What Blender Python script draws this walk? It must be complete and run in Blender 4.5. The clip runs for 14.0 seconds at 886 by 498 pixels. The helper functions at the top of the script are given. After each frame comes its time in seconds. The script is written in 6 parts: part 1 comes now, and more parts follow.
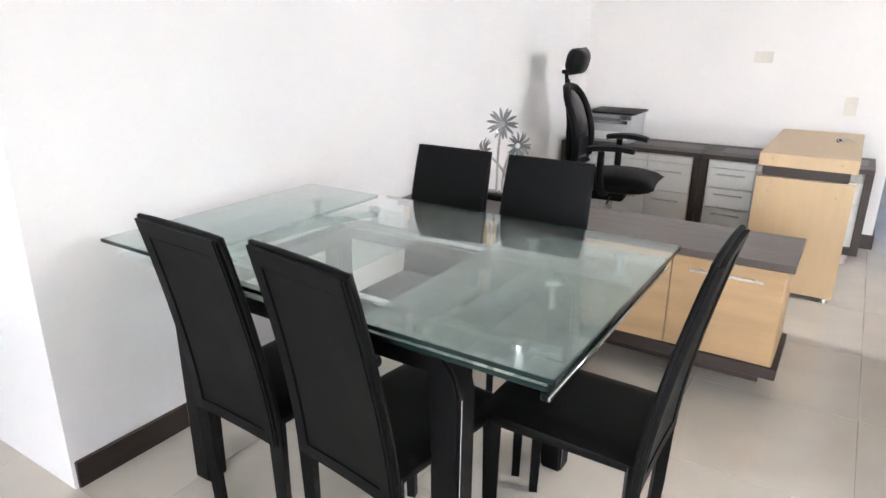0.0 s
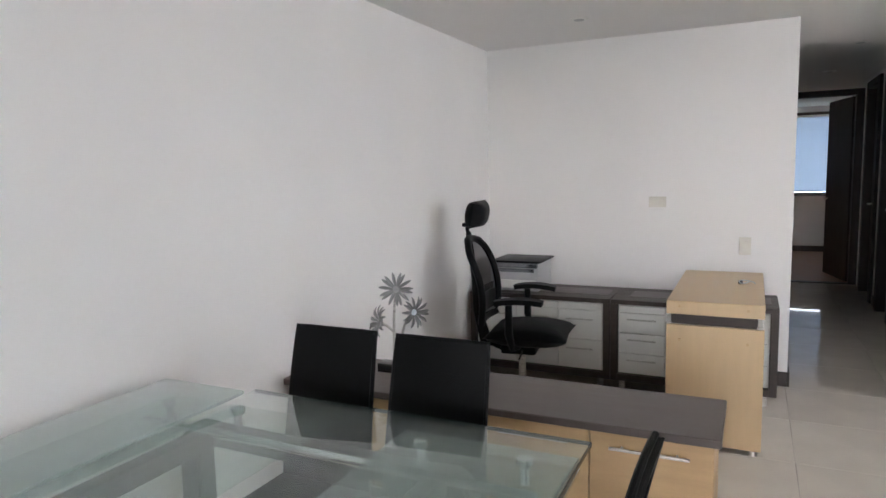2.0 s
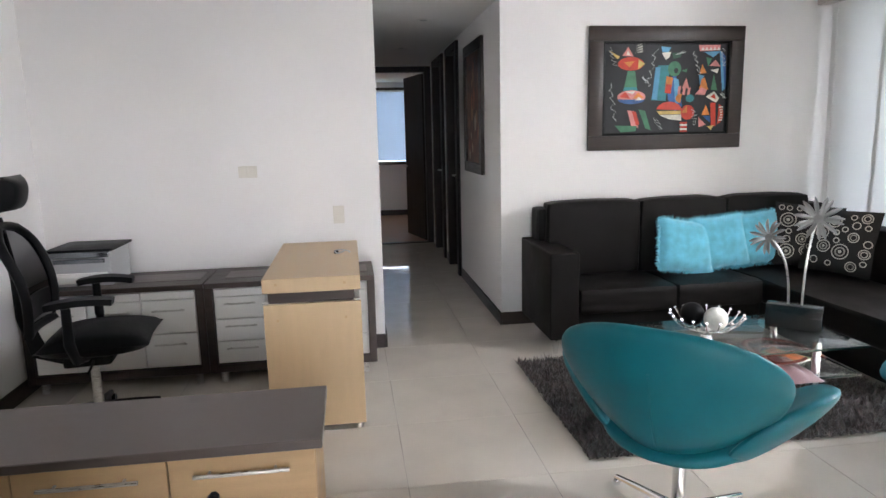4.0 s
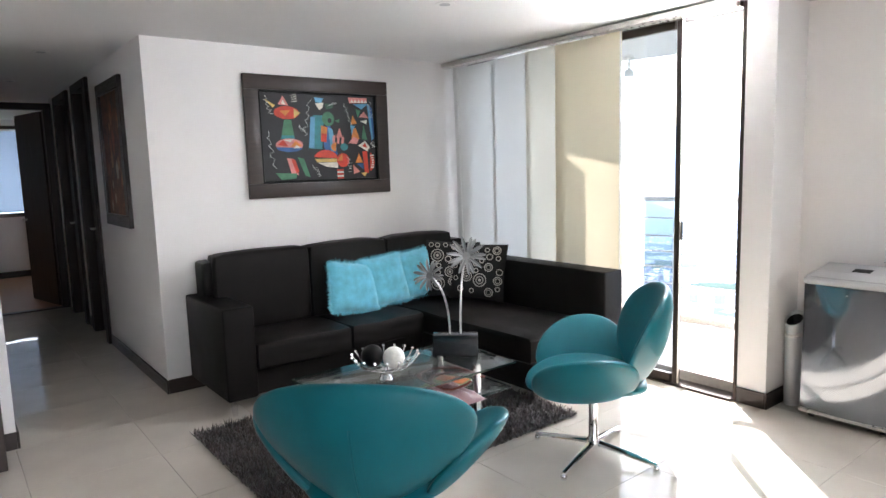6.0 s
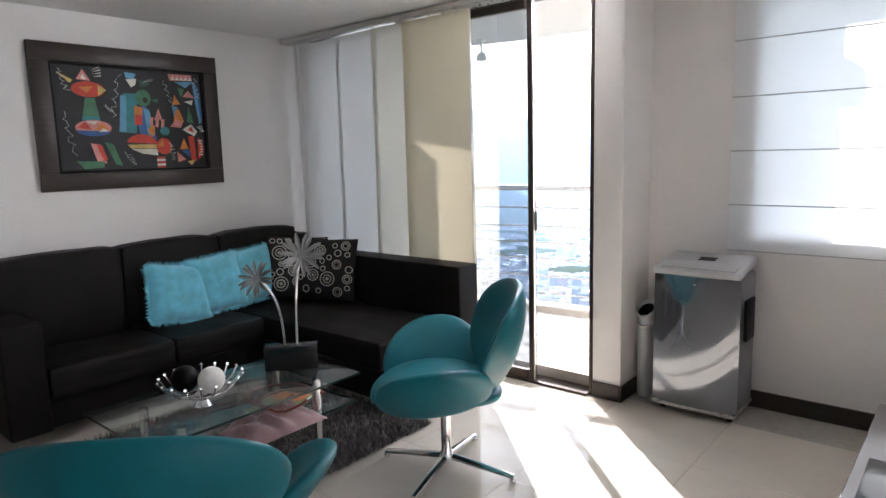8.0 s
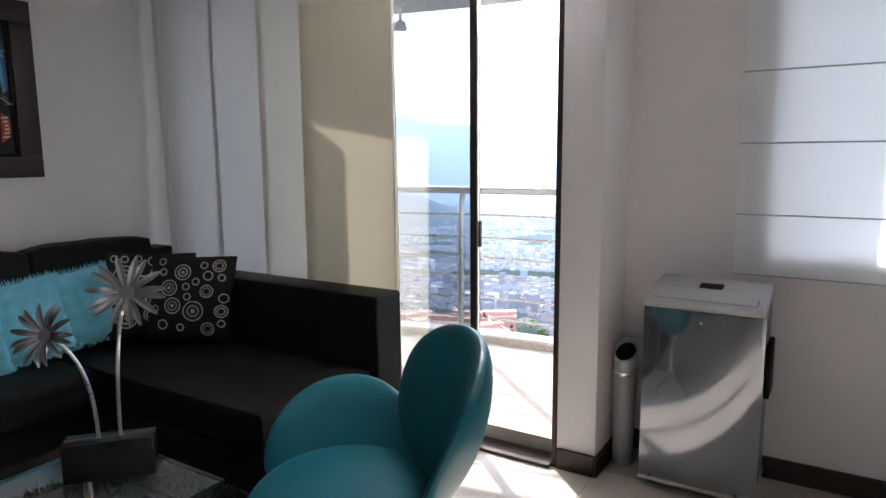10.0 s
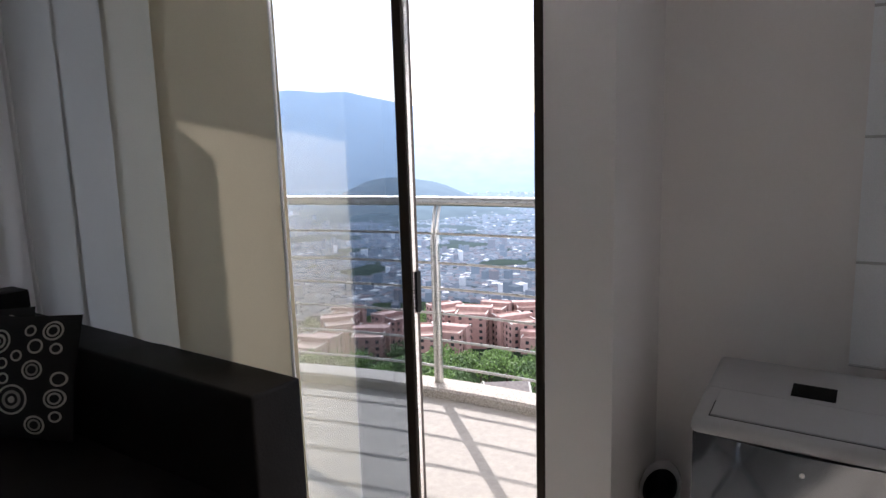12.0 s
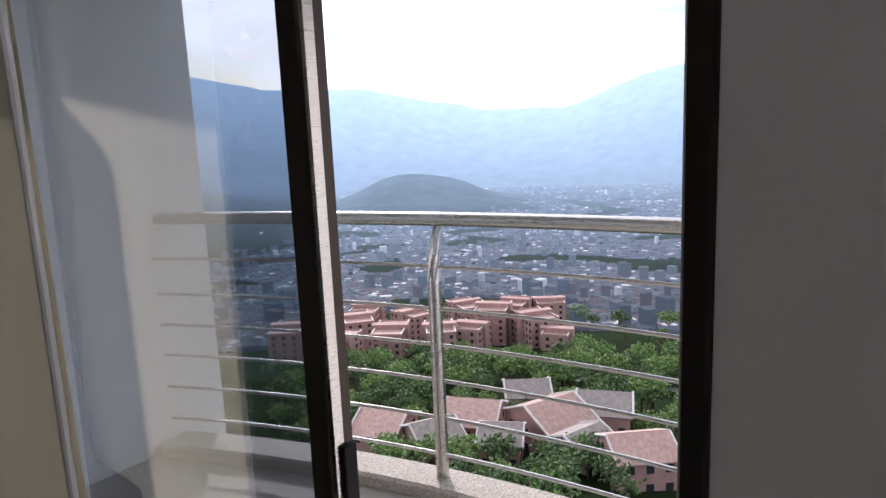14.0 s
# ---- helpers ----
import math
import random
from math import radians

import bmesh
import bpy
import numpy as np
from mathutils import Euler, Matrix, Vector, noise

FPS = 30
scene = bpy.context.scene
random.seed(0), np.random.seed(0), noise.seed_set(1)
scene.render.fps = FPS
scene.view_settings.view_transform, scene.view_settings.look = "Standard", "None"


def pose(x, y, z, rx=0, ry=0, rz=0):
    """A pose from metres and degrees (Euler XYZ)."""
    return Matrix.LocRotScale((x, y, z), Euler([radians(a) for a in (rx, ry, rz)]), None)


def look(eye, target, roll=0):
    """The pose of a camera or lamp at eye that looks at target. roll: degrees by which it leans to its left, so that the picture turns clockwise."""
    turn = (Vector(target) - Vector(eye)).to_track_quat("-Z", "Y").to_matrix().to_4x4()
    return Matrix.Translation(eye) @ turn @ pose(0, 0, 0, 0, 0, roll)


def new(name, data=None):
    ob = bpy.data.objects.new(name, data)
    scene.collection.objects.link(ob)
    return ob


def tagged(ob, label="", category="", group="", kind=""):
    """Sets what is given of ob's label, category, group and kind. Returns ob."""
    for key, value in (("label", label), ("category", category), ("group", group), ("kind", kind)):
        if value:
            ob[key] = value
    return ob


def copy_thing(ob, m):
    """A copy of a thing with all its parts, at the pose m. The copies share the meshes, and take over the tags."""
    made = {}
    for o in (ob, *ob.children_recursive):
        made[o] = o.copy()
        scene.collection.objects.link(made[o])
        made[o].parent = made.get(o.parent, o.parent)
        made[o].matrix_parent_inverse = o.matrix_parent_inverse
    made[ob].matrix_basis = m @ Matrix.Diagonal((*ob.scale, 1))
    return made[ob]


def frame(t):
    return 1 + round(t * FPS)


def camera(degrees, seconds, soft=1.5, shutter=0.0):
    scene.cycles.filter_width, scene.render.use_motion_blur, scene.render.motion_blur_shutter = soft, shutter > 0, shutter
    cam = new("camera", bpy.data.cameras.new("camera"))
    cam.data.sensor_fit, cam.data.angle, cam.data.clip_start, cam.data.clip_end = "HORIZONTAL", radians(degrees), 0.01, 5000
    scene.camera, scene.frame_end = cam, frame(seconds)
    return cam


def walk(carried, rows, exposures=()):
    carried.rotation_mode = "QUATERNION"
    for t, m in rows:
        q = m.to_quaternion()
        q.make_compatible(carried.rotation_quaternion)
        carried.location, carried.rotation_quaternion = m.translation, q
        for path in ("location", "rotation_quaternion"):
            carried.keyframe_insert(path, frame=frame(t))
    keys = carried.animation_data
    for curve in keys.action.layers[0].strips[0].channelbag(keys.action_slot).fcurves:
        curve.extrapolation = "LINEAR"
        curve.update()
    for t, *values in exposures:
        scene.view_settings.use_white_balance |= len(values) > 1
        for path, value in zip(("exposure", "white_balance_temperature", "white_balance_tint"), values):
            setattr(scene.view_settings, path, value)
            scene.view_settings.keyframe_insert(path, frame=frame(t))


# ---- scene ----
cam = camera(68.9, 14.0)
PATH = [
    (0, (0.325, 0.597, 1.385), (-0.693, 2.195, 0.743), 0.4),
    (0.5, (0.374, 0.695, 1.382), (-0.672, 2.323, 0.875), -0.6),
    (1, (0.405, 0.763, 1.433), (-0.661, 2.414, 1.062), -1.1),
    (1.5, (0.359, 0.853, 1.465), (-0.626, 2.57, 1.18), -1.0),
    (2, (0.297, 0.936, 1.471), (-0.566, 2.725, 1.234), -1.5),
    (2.5, (0.265, 1.023, 1.46), (-0.359, 2.9, 1.163), -1.3),
    (3, (0.286, 1.148, 1.446), (-0.05, 3.095, 1.137), -1.9),
    (3.5, (0.328, 1.256, 1.444), (0.281, 3.23, 1.126), -1.7),
    (4, (0.341, 1.354, 1.431), (0.615, 3.305, 1.083), -1.3),
    (4.2, (0.332, 1.367, 1.43), (0.757, 3.289, 1.076), -2.0),
    (6.3, (0.301, 1.482, 1.482), (1.602, 2.98, 1.232), -1.3),
    (6.5, (0.305, 1.488, 1.478), (1.657, 2.939, 1.219), -1.1),
    (7, (0.323, 1.5, 1.471), (1.784, 2.838, 1.199), -1.4),
    (7.5, (0.42, 1.551, 1.451), (1.921, 2.834, 1.139), -1.8),
    (8, (0.67, 1.654, 1.458), (2.179, 2.934, 1.164), -1.6),
    (8.2, (0.759, 1.702, 1.456), (2.271, 2.975, 1.15), -1.5),
    (10.3, (1.617, 2.447, 1.361), (3.318, 3.462, 1.088), -0.6),
    (10.5, (1.727, 2.483, 1.347), (3.435, 3.489, 1.087), -1.0),
    (11, (1.993, 2.559, 1.394), (3.725, 3.515, 1.105), -2.6),
    (11.5, (2.321, 2.607, 1.441), (3.979, 3.68, 1.126), -3.0),
    (12, (2.615, 2.703, 1.433), (4.248, 3.815, 1.117), -1.7),
    (12.5, (2.895, 2.866, 1.427), (4.512, 3.998, 1.107), -2.0),
    (13, (3.149, 2.978, 1.423), (4.742, 4.145, 1.103), -3.7),
    (13.5, (3.381, 3.095, 1.441), (4.914, 4.341, 1.126), -2.9),
    (14, (3.554, 3.265, 1.42), (5.152, 4.424, 1.094), -2.5),
]
walk(cam, [(t, look(eye, target, roll)) for t, eye, target, roll in PATH],
     exposures=[(0, 3.75, 6480, 13), (0.6, 3.6, 6480, 13), (1.4, 3.1, 6450, 13), (2.5, 2.9, 6480, 13), (3.2, 2.95, 6480, 12), (4.2, 3.13, 6400, 14), (6.3, 2.92, 6370, 14), (7.2, 2.53, 6380, 15),
                (8.2, 2.08, 6420, 16), (10.3, 1.53, 6380, 18), (11.0, 1.25, 6380, 18), (12.0, 0.74, 6340, 18), (13.0, 0.25, 6310, 19), (14.0, -0.04, 6300, 20)])

# ---- world, sun ----
SUN_AZ, SUN_EL = radians(46.5), radians(25)      # from +x towards +y
world = bpy.data.worlds.new("sky")
scene.world = world
world.use_nodes = True
wn = world.node_tree
wbg = wn.nodes["Background"]
wsky = wn.nodes.new("ShaderNodeTexSky")
wsky.sky_type, wsky.sun_disc = "NISHITA", False
wsky.sun_elevation, wsky.sun_rotation = SUN_EL, radians(90) - SUN_AZ
wsky.air_density, wsky.dust_density = 1.0, 0.6
# broken cloud over the sky
wtc = wn.nodes.new("ShaderNodeTexCoord")
wmap = wn.nodes.new("ShaderNodeMapping")
wmap.inputs["Scale"].default_value = (1.0, 1.0, 3.0)
wno = wn.nodes.new("ShaderNodeTexNoise")
wno.inputs["Scale"].default_value, wno.inputs["Detail"].default_value = 3.2, 7
wrp = wn.nodes.new("ShaderNodeValToRGB")
wrp.color_ramp.elements[0].position, wrp.color_ramp.elements[1].position = 0.40, 0.62
wmx = wn.nodes.new("ShaderNodeMix")
wmx.data_type = "RGBA"
wmx.inputs["B"].default_value = (19, 19.3, 20, 1)
wn.links.new(wtc.outputs["Generated"], wmap.inputs["Vector"])
wn.links.new(wmap.outputs["Vector"], wno.inputs["Vector"])
wn.links.new(wno.outputs["Fac"], wrp.inputs["Fac"])
wn.links.new(wrp.outputs["Color"], wmx.inputs["Factor"])
wn.links.new(wsky.outputs["Color"], wmx.inputs["A"])
wn.links.new(wmx.outputs["Result"], wbg.inputs["Color"])
wbg.inputs["Strength"].default_value = 0.13

sun = new("sun", bpy.data.lights.new("sun", "SUN"))
sun.data.energy, sun.data.angle, sun.data.color = 5.0, radians(0.6), (1.0, 0.965, 0.91)
sun_way = Vector((math.cos(SUN_AZ) * math.cos(SUN_EL), math.sin(SUN_AZ) * math.cos(SUN_EL), math.sin(SUN_EL)))
sun.matrix_basis = look(sun_way * 30, (0, 0, 0))


def window_lamp(name, eye, target, sx, sy, watts, colour=(0.86, 0.93, 1.0)):
    """Added area lamp standing in for skylight at a covered, unseen or open window."""
    lamp = new(name, bpy.data.lights.new(name, "AREA"))
    lamp.data.shape, lamp.data.size, lamp.data.size_y = "RECTANGLE", sx, sy
    lamp.data.energy, lamp.data.color = watts, colour
    lamp.matrix_basis = look(eye, target)
    return lamp


window_lamp("skylight_blind", (5.2, 1.95, 1.75), (4.4, 1.95, 1.6), 1.2, 1.2, 0.8)
window_lamp("skylight_bedroom", (1.1, 14.3, 3.5), (1.1, 12.6, 0.9), 2.2, 1.4, 4, (0.72, 0.86, 1.0))
# lamp added behind the cloth to brighten the panels and the room
window_lamp("skylight_curtain", (4.17, 5.15, 1.2), (3.0, 5.15, 1.2), 1.1, 2.2, 7, (1.0, 0.98, 0.95))
# lamp added at the top of the open gap, strengthening the sky's light
window_lamp("skylight_door", (4.15, 3.575, 2.14), (-1.3, 4.0, 1.0), 0.33, 0.36, 9, (0.94, 0.97, 1.0))
# fill lamp added at a presumed, unseen window in the back wall
window_lamp("skylight_unseen_back", (0.2, -3.05, 1.5), (0.2, 0.0, 1.2), 2.4, 1.5, 1.8)


# ---- materials ----
def mat(name, col, rough=0.5, metal=0.0, var=0.08, scale=4.0, bump=0.0, bscale=80.0, stretch=(1, 1, 1), coat=0.0,
        sheen=0.0, trans=0.0, spec=0.5, rvar=0.06, ior=1.45, per_object=0.0, distort=0.0):
    m = bpy.data.materials.new(name)
    m.use_nodes = True
    t = m.node_tree
    b = t.nodes["Principled BSDF"]
    tc = t.nodes.new("ShaderNodeTexCoord")
    mp = t.nodes.new("ShaderNodeMapping")
    mp.inputs["Scale"].default_value = stretch
    t.links.new(tc.outputs["Object"], mp.inputs["Vector"])
    n1 = t.nodes.new("ShaderNodeTexNoise")
    n1.inputs["Scale"].default_value, n1.inputs["Detail"].default_value = scale, 5
    n1.inputs["Distortion"].default_value = distort
    t.links.new(mp.outputs["Vector"], n1.inputs["Vector"])
    n2 = t.nodes.new("ShaderNodeTexNoise")
    n2.inputs["Scale"].default_value, n2.inputs["Detail"].default_value = bscale, 3
    t.links.new(mp.outputs["Vector"], n2.inputs["Vector"])
    ad = t.nodes.new("ShaderNodeMath")
    ad.operation = "MULTIPLY_ADD"
    ad.inputs[1].default_value = 0.35
    t.links.new(n2.outputs["Fac"], ad.inputs[0])
    t.links.new(n1.outputs["Fac"], ad.inputs[2])
    mr = t.nodes.new("ShaderNodeMapRange")
    mr.inputs["From Min"].default_value, mr.inputs["From Max"].default_value = 0.45, 0.9
    mr.inputs["To Min"].default_value, mr.inputs["To Max"].default_value = 1 - var, 1 + var
    t.links.new(ad.outputs[0], mr.inputs["Value"])
    hs = t.nodes.new("ShaderNodeHueSaturation")
    hs.inputs["Color"].default_value = (*col, 1)
    last = mr.outputs["Result"]
    if per_object:
        oi = t.nodes.new("ShaderNodeObjectInfo")
        mo = t.nodes.new("ShaderNodeMapRange")
        mo.inputs["To Min"].default_value, mo.inputs["To Max"].default_value = 1 - per_object, 1 + per_object
        t.links.new(oi.outputs["Random"], mo.inputs["Value"])
        mu = t.nodes.new("ShaderNodeMath")
        mu.operation = "MULTIPLY"
        t.links.new(last, mu.inputs[0])
        t.links.new(mo.outputs["Result"], mu.inputs[1])
        last = mu.outputs[0]
    t.links.new(last, hs.inputs["Value"])
    t.links.new(hs.outputs["Color"], b.inputs["Base Color"])
    rr = t.nodes.new("ShaderNodeMapRange")
    rr.inputs["From Min"].default_value, rr.inputs["From Max"].default_value = 0.3, 0.7
    rr.inputs["To Min"].default_value, rr.inputs["To Max"].default_value = max(0.02, rough - rvar), min(1, rough + rvar)
    t.links.new(n1.outputs["Fac"], rr.inputs["Value"])
    t.links.new(rr.outputs["Result"], b.inputs["Roughness"])
    b.inputs["Metallic"].default_value = metal
    b.inputs["IOR"].default_value = ior
    b.inputs["Specular IOR Level"].default_value = spec
    b.inputs["Coat Weight"].default_value = coat
    b.inputs["Sheen Weight"].default_value = sheen
    b.inputs["Transmission Weight"].default_value = trans
    if bump:
        bp = t.nodes.new("ShaderNodeBump")
        bp.inputs["Strength"].default_value, bp.inputs["Distance"].default_value = bump, 0.004
        t.links.new(n2.outputs["Fac"], bp.inputs["Height"])
        t.links.new(bp.outputs["Normal"], b.inputs["Normal"])
    return m


def glass(name, tint, amount=0.06, rough=0.0, gloss=0.9, mirror=0.04):
    """Thin clear glass: straight-through light with a mirror coat by Fresnel."""
    m = bpy.data.materials.new(name)
    m.use_nodes = True
    t = m.node_tree
    t.nodes.remove(t.nodes["Principled BSDF"])
    out = t.nodes["Material Output"]
    tr = t.nodes.new("ShaderNodeBsdfTransparent")
    tr.inputs["Color"].default_value = (*tint, 1)
    gl = t.nodes.new("ShaderNodeBsdfGlossy")
    gl.inputs["Roughness"].default_value = rough
    gl.inputs["Color"].default_value = (gloss, gloss, gloss, 1)
    df = t.nodes.new("ShaderNodeBsdfDiffuse")
    df.inputs["Color"].default_value = (0.72, 0.78, 0.75, 1)
    lw = t.nodes.new("ShaderNodeLayerWeight")
    lw.inputs["Blend"].default_value = 0.5
    pw = t.nodes.new("ShaderNodeMath")
    pw.operation = "POWER"
    pw.inputs[1].default_value = 5.0
    t.links.new(lw.outputs["Facing"], pw.inputs[0])
    fr = t.nodes.new("ShaderNodeMath")
    fr.operation = "MULTIPLY_ADD"
    fr.inputs[1].default_value, fr.inputs[2].default_value = 0.94 - mirror, mirror
    t.links.new(pw.outputs[0], fr.inputs[0])
    m1 = t.nodes.new("ShaderNodeMixShader")
    m1.inputs["Fac"].default_value = amount
    m2 = t.nodes.new("ShaderNodeMixShader")
    t.links.new(tr.outputs[0], m1.inputs[1])
    t.links.new(df.outputs[0], m1.inputs[2])
    t.links.new(fr.outputs[0], m2.inputs["Fac"])
    t.links.new(m1.outputs[0], m2.inputs[1])
    t.links.new(gl.outputs[0], m2.inputs[2])
    t.links.new(m2.outputs[0], out.inputs["Surface"])
    return m


def cloth(name, col, through_amount, rough=0.9):
    """Thin woven cloth that lets part of the light through."""
    m = bpy.data.materials.new(name)
    m.use_nodes = True
    t = m.node_tree
    t.nodes.remove(t.nodes["Principled BSDF"])
    out = t.nodes["Material Output"]
    tc = t.nodes.new("ShaderNodeTexCoord")
    wv = t.nodes.new("ShaderNodeTexNoise")
    wv.inputs["Scale"].default_value = 300
    t.links.new(tc.outputs["Object"], wv.inputs["Vector"])
    hs = t.nodes.new("ShaderNodeHueSaturation")
    hs.inputs["Color"].default_value = (*col, 1)
    mr = t.nodes.new("ShaderNodeMapRange")
    mr.inputs["To Min"].default_value, mr.inputs["To Max"].default_value = 0.92, 1.06
    t.links.new(wv.outputs["Fac"], mr.inputs["Value"])
    t.links.new(mr.outputs["Result"], hs.inputs["Value"])
    df = t.nodes.new("ShaderNodeBsdfDiffuse")
    tl = t.nodes.new("ShaderNodeBsdfTranslucent")
    t.links.new(hs.outputs["Color"], df.inputs["Color"])
    t.links.new(hs.outputs["Color"], tl.inputs["Color"])
    mx = t.nodes.new("ShaderNodeMixShader")
    mx.inputs["Fac"].default_value = through_amount
    t.links.new(df.outputs[0], mx.inputs[1])
    t.links.new(tl.outputs[0], mx.inputs[2])
    t.links.new(mx.outputs[0], out.inputs["Surface"])
    return m


M_WALL = mat("white_wall_paint", (0.81, 0.785, 0.77), 0.75, var=0.025, scale=1.4, bump=0.12, bscale=220)
M_CEIL = mat("white_ceiling_paint", (0.81, 0.79, 0.775), 0.85, var=0.02, scale=1.2, bump=0.08, bscale=200)
M_TILE = mat("ivory_porcelain", (0.60, 0.545, 0.475), 0.035, var=0.05, scale=3.5, rvar=0.012, per_object=0.025, bump=0.01, bscale=6)
M_GROUT = mat("grout", (0.36, 0.33, 0.29), 0.9, var=0.1, scale=30)
M_BASE = mat("dark_stained_baseboard", (0.028, 0.017, 0.013), 0.38, var=0.25, scale=6, stretch=(1, 1, 12), bump=0.1)
M_DOORWOOD = mat("dark_door_wood", (0.018, 0.012, 0.011), 0.5, var=0.2, scale=5, stretch=(10, 10, 0.6), spec=0.25)
M_BRONZE = mat("bronze_aluminium", (0.055, 0.043, 0.036), 0.38, metal=0.7, var=0.08, scale=20)
M_GLASS = glass("window_glass", (0.93, 0.96, 0.96), 0.015)
M_TINTGLASS = glass("grey_tinted_glass", (0.66, 0.70, 0.74), 0.012, mirror=0.14)
M_TABLEGLASS = glass("green_table_glass", (0.93, 0.975, 0.96), 0.055)
M_FROST = glass("frosted_leaf_glass", (0.86, 0.93, 0.92), 0.24, rough=0.02)
M_CLEARTOP = glass("clear_table_glass", (0.88, 0.91, 0.90), 0.02)
M_GLASSEDGE = mat("green_glass_edge", (0.008, 0.022, 0.02), 0.15, var=0.1, scale=10)
M_BLACKLEATHER = mat("black_leather", (0.0035, 0.0034, 0.0036), 0.45, spec=0.15, var=0.2, scale=7, bump=0.35, bscale=260)
M_SOFALEATHER = mat("black_sofa_leatherette", (0.013, 0.0115, 0.011), 0.45, spec=0.10, var=0.2, scale=4, bump=0.3, bscale=180)
M_CHROME = mat("chrome", (0.78, 0.78, 0.79), 0.10, metal=1.0, var=0.03, scale=10, rvar=0.03)
M_STEEL = mat("brushed_steel", (0.62, 0.60, 0.57), 0.30, metal=1.0, var=0.06, scale=30, stretch=(1, 1, 20))
M_OAK = mat("pale_oak_laminate", (0.53, 0.355, 0.19), 0.45, var=0.10, scale=3, stretch=(1, 1, 7), bump=0.06, bscale=120)
M_MAPLE = mat("maple_laminate", (0.60, 0.435, 0.26), 0.42, var=0.045, scale=3, stretch=(8, 1, 1), bump=0.05, bscale=120)
M_WENGE = mat("wenge_laminate", (0.040, 0.026, 0.021), 0.42, var=0.25, scale=4, stretch=(1, 9, 9), bump=0.12, bscale=140)
M_WENGETOP = mat("grey_brown_worktop", (0.105, 0.085, 0.076), 0.36, var=0.12, scale=4, stretch=(1, 9, 9), bump=0.06, bscale=140)
M_WHITE = mat("white_lacquer", (0.78, 0.77, 0.74), 0.35, var=0.02, scale=3)
M_PLASTICBLACK = mat("black_plastic", (0.004, 0.004, 0.0045), 0.45, spec=0.16, var=0.1, scale=10, bump=0.08, bscale=200)
M_PLASTICWHITE = mat("ivory_switch_plastic", (0.68, 0.64, 0.57), 0.4, var=0.03)
M_TEAL = mat("turquoise_velour", (0.002, 0.125, 0.155), 0.42, var=0.14, scale=5, spec=0.35, bump=0.12, bscale=300)
M_TURQ = mat("turquoise_plush", (0.13, 0.47, 0.60), 0.95, var=0.22, scale=14, sheen=0.6, bump=0.6, bscale=240)
M_CURTAIN = cloth("cream_curtain_cloth", (0.78, 0.70, 0.52), 0.09)
M_CURTAINC = cloth("ivory_curtain_cloth", (0.77, 0.73, 0.63), 0.20)
M_CURTAINW = cloth("white_curtain_cloth", (0.77, 0.76, 0.73), 0.14)
M_BLIND = cloth("white_blind_cloth", (0.86, 0.88, 0.90), 0.34)
M_RUG = mat("charcoal_shag", (0.03, 0.024, 0.022), 0.95, var=0.6, scale=16, sheen=0.3, bump=0.8, bscale=160)
M_ACGREY = mat("silver_grey_panel", (0.26, 0.275, 0.30), 0.11, metal=0.8, var=0.03, scale=3, coat=0.4)
M_ACWHITE = mat("pale_grey_plastic", (0.46, 0.46, 0.465), 0.4, var=0.03)
M_CONC = mat("granite_chip_render", (0.42, 0.38, 0.33), 0.85, var=0.55, scale=160, bump=0.6, bscale=220)
M_BALTILE = mat("pale_balcony_tile", (0.86, 0.87, 0.90), 0.16, var=0.12, scale=5, per_object=0.05)
M_FACADE = mat("facade_paint", (0.62, 0.58, 0.52), 0.85, var=0.06, scale=1.5, bump=0.1)
M_WOODFLOOR = mat("reddish_wood_floor", (0.27, 0.13, 0.065), 0.4, var=0.2, scale=5, stretch=(1, 10, 1))
M_SLAT = mat("white_venetian_slat", (0.34, 0.40, 0.48), 0.4, var=0.03)


# ---- mesh helpers ----
def bx(bm, x0, x1, y0, y1, z0, z1, bev=0.0, seg=2):
    """A box between two corners, its edges rounded."""
    r = bmesh.ops.create_cube(bm, size=1.0, matrix=Matrix.LocRotScale(
        ((x0 + x1) / 2, (y0 + y1) / 2, (z0 + z1) / 2), None, (abs(x1 - x0), abs(y1 - y0), abs(z1 - z0))))
    if bev:
        es = list({e for v in r["verts"] for e in v.link_edges})
        bmesh.ops.bevel(bm, geom=es, offset=bev, segments=seg, affect="EDGES", profile=0.6)
    return bm


def box(x0, x1, y0, y1, z0, z1, bev=0.0, seg=2):
    return bx(bmesh.new(), x0, x1, y0, y1, z0, z1, bev, seg)


def cyl(bm, p0, p1, r0, r1=None, n=16):
    p0, p1 = Vector(p0), Vector(p1)
    r1 = r0 if r1 is None else r1
    d = p1 - p0
    m = Matrix.Translation((p0 + p1) / 2) @ d.to_track_quat("Z", "Y").to_matrix().to_4x4()
    bmesh.ops.create_cone(bm, cap_ends=True, segments=n, radius1=r0, radius2=r1, depth=d.length, matrix=m)
    return bm


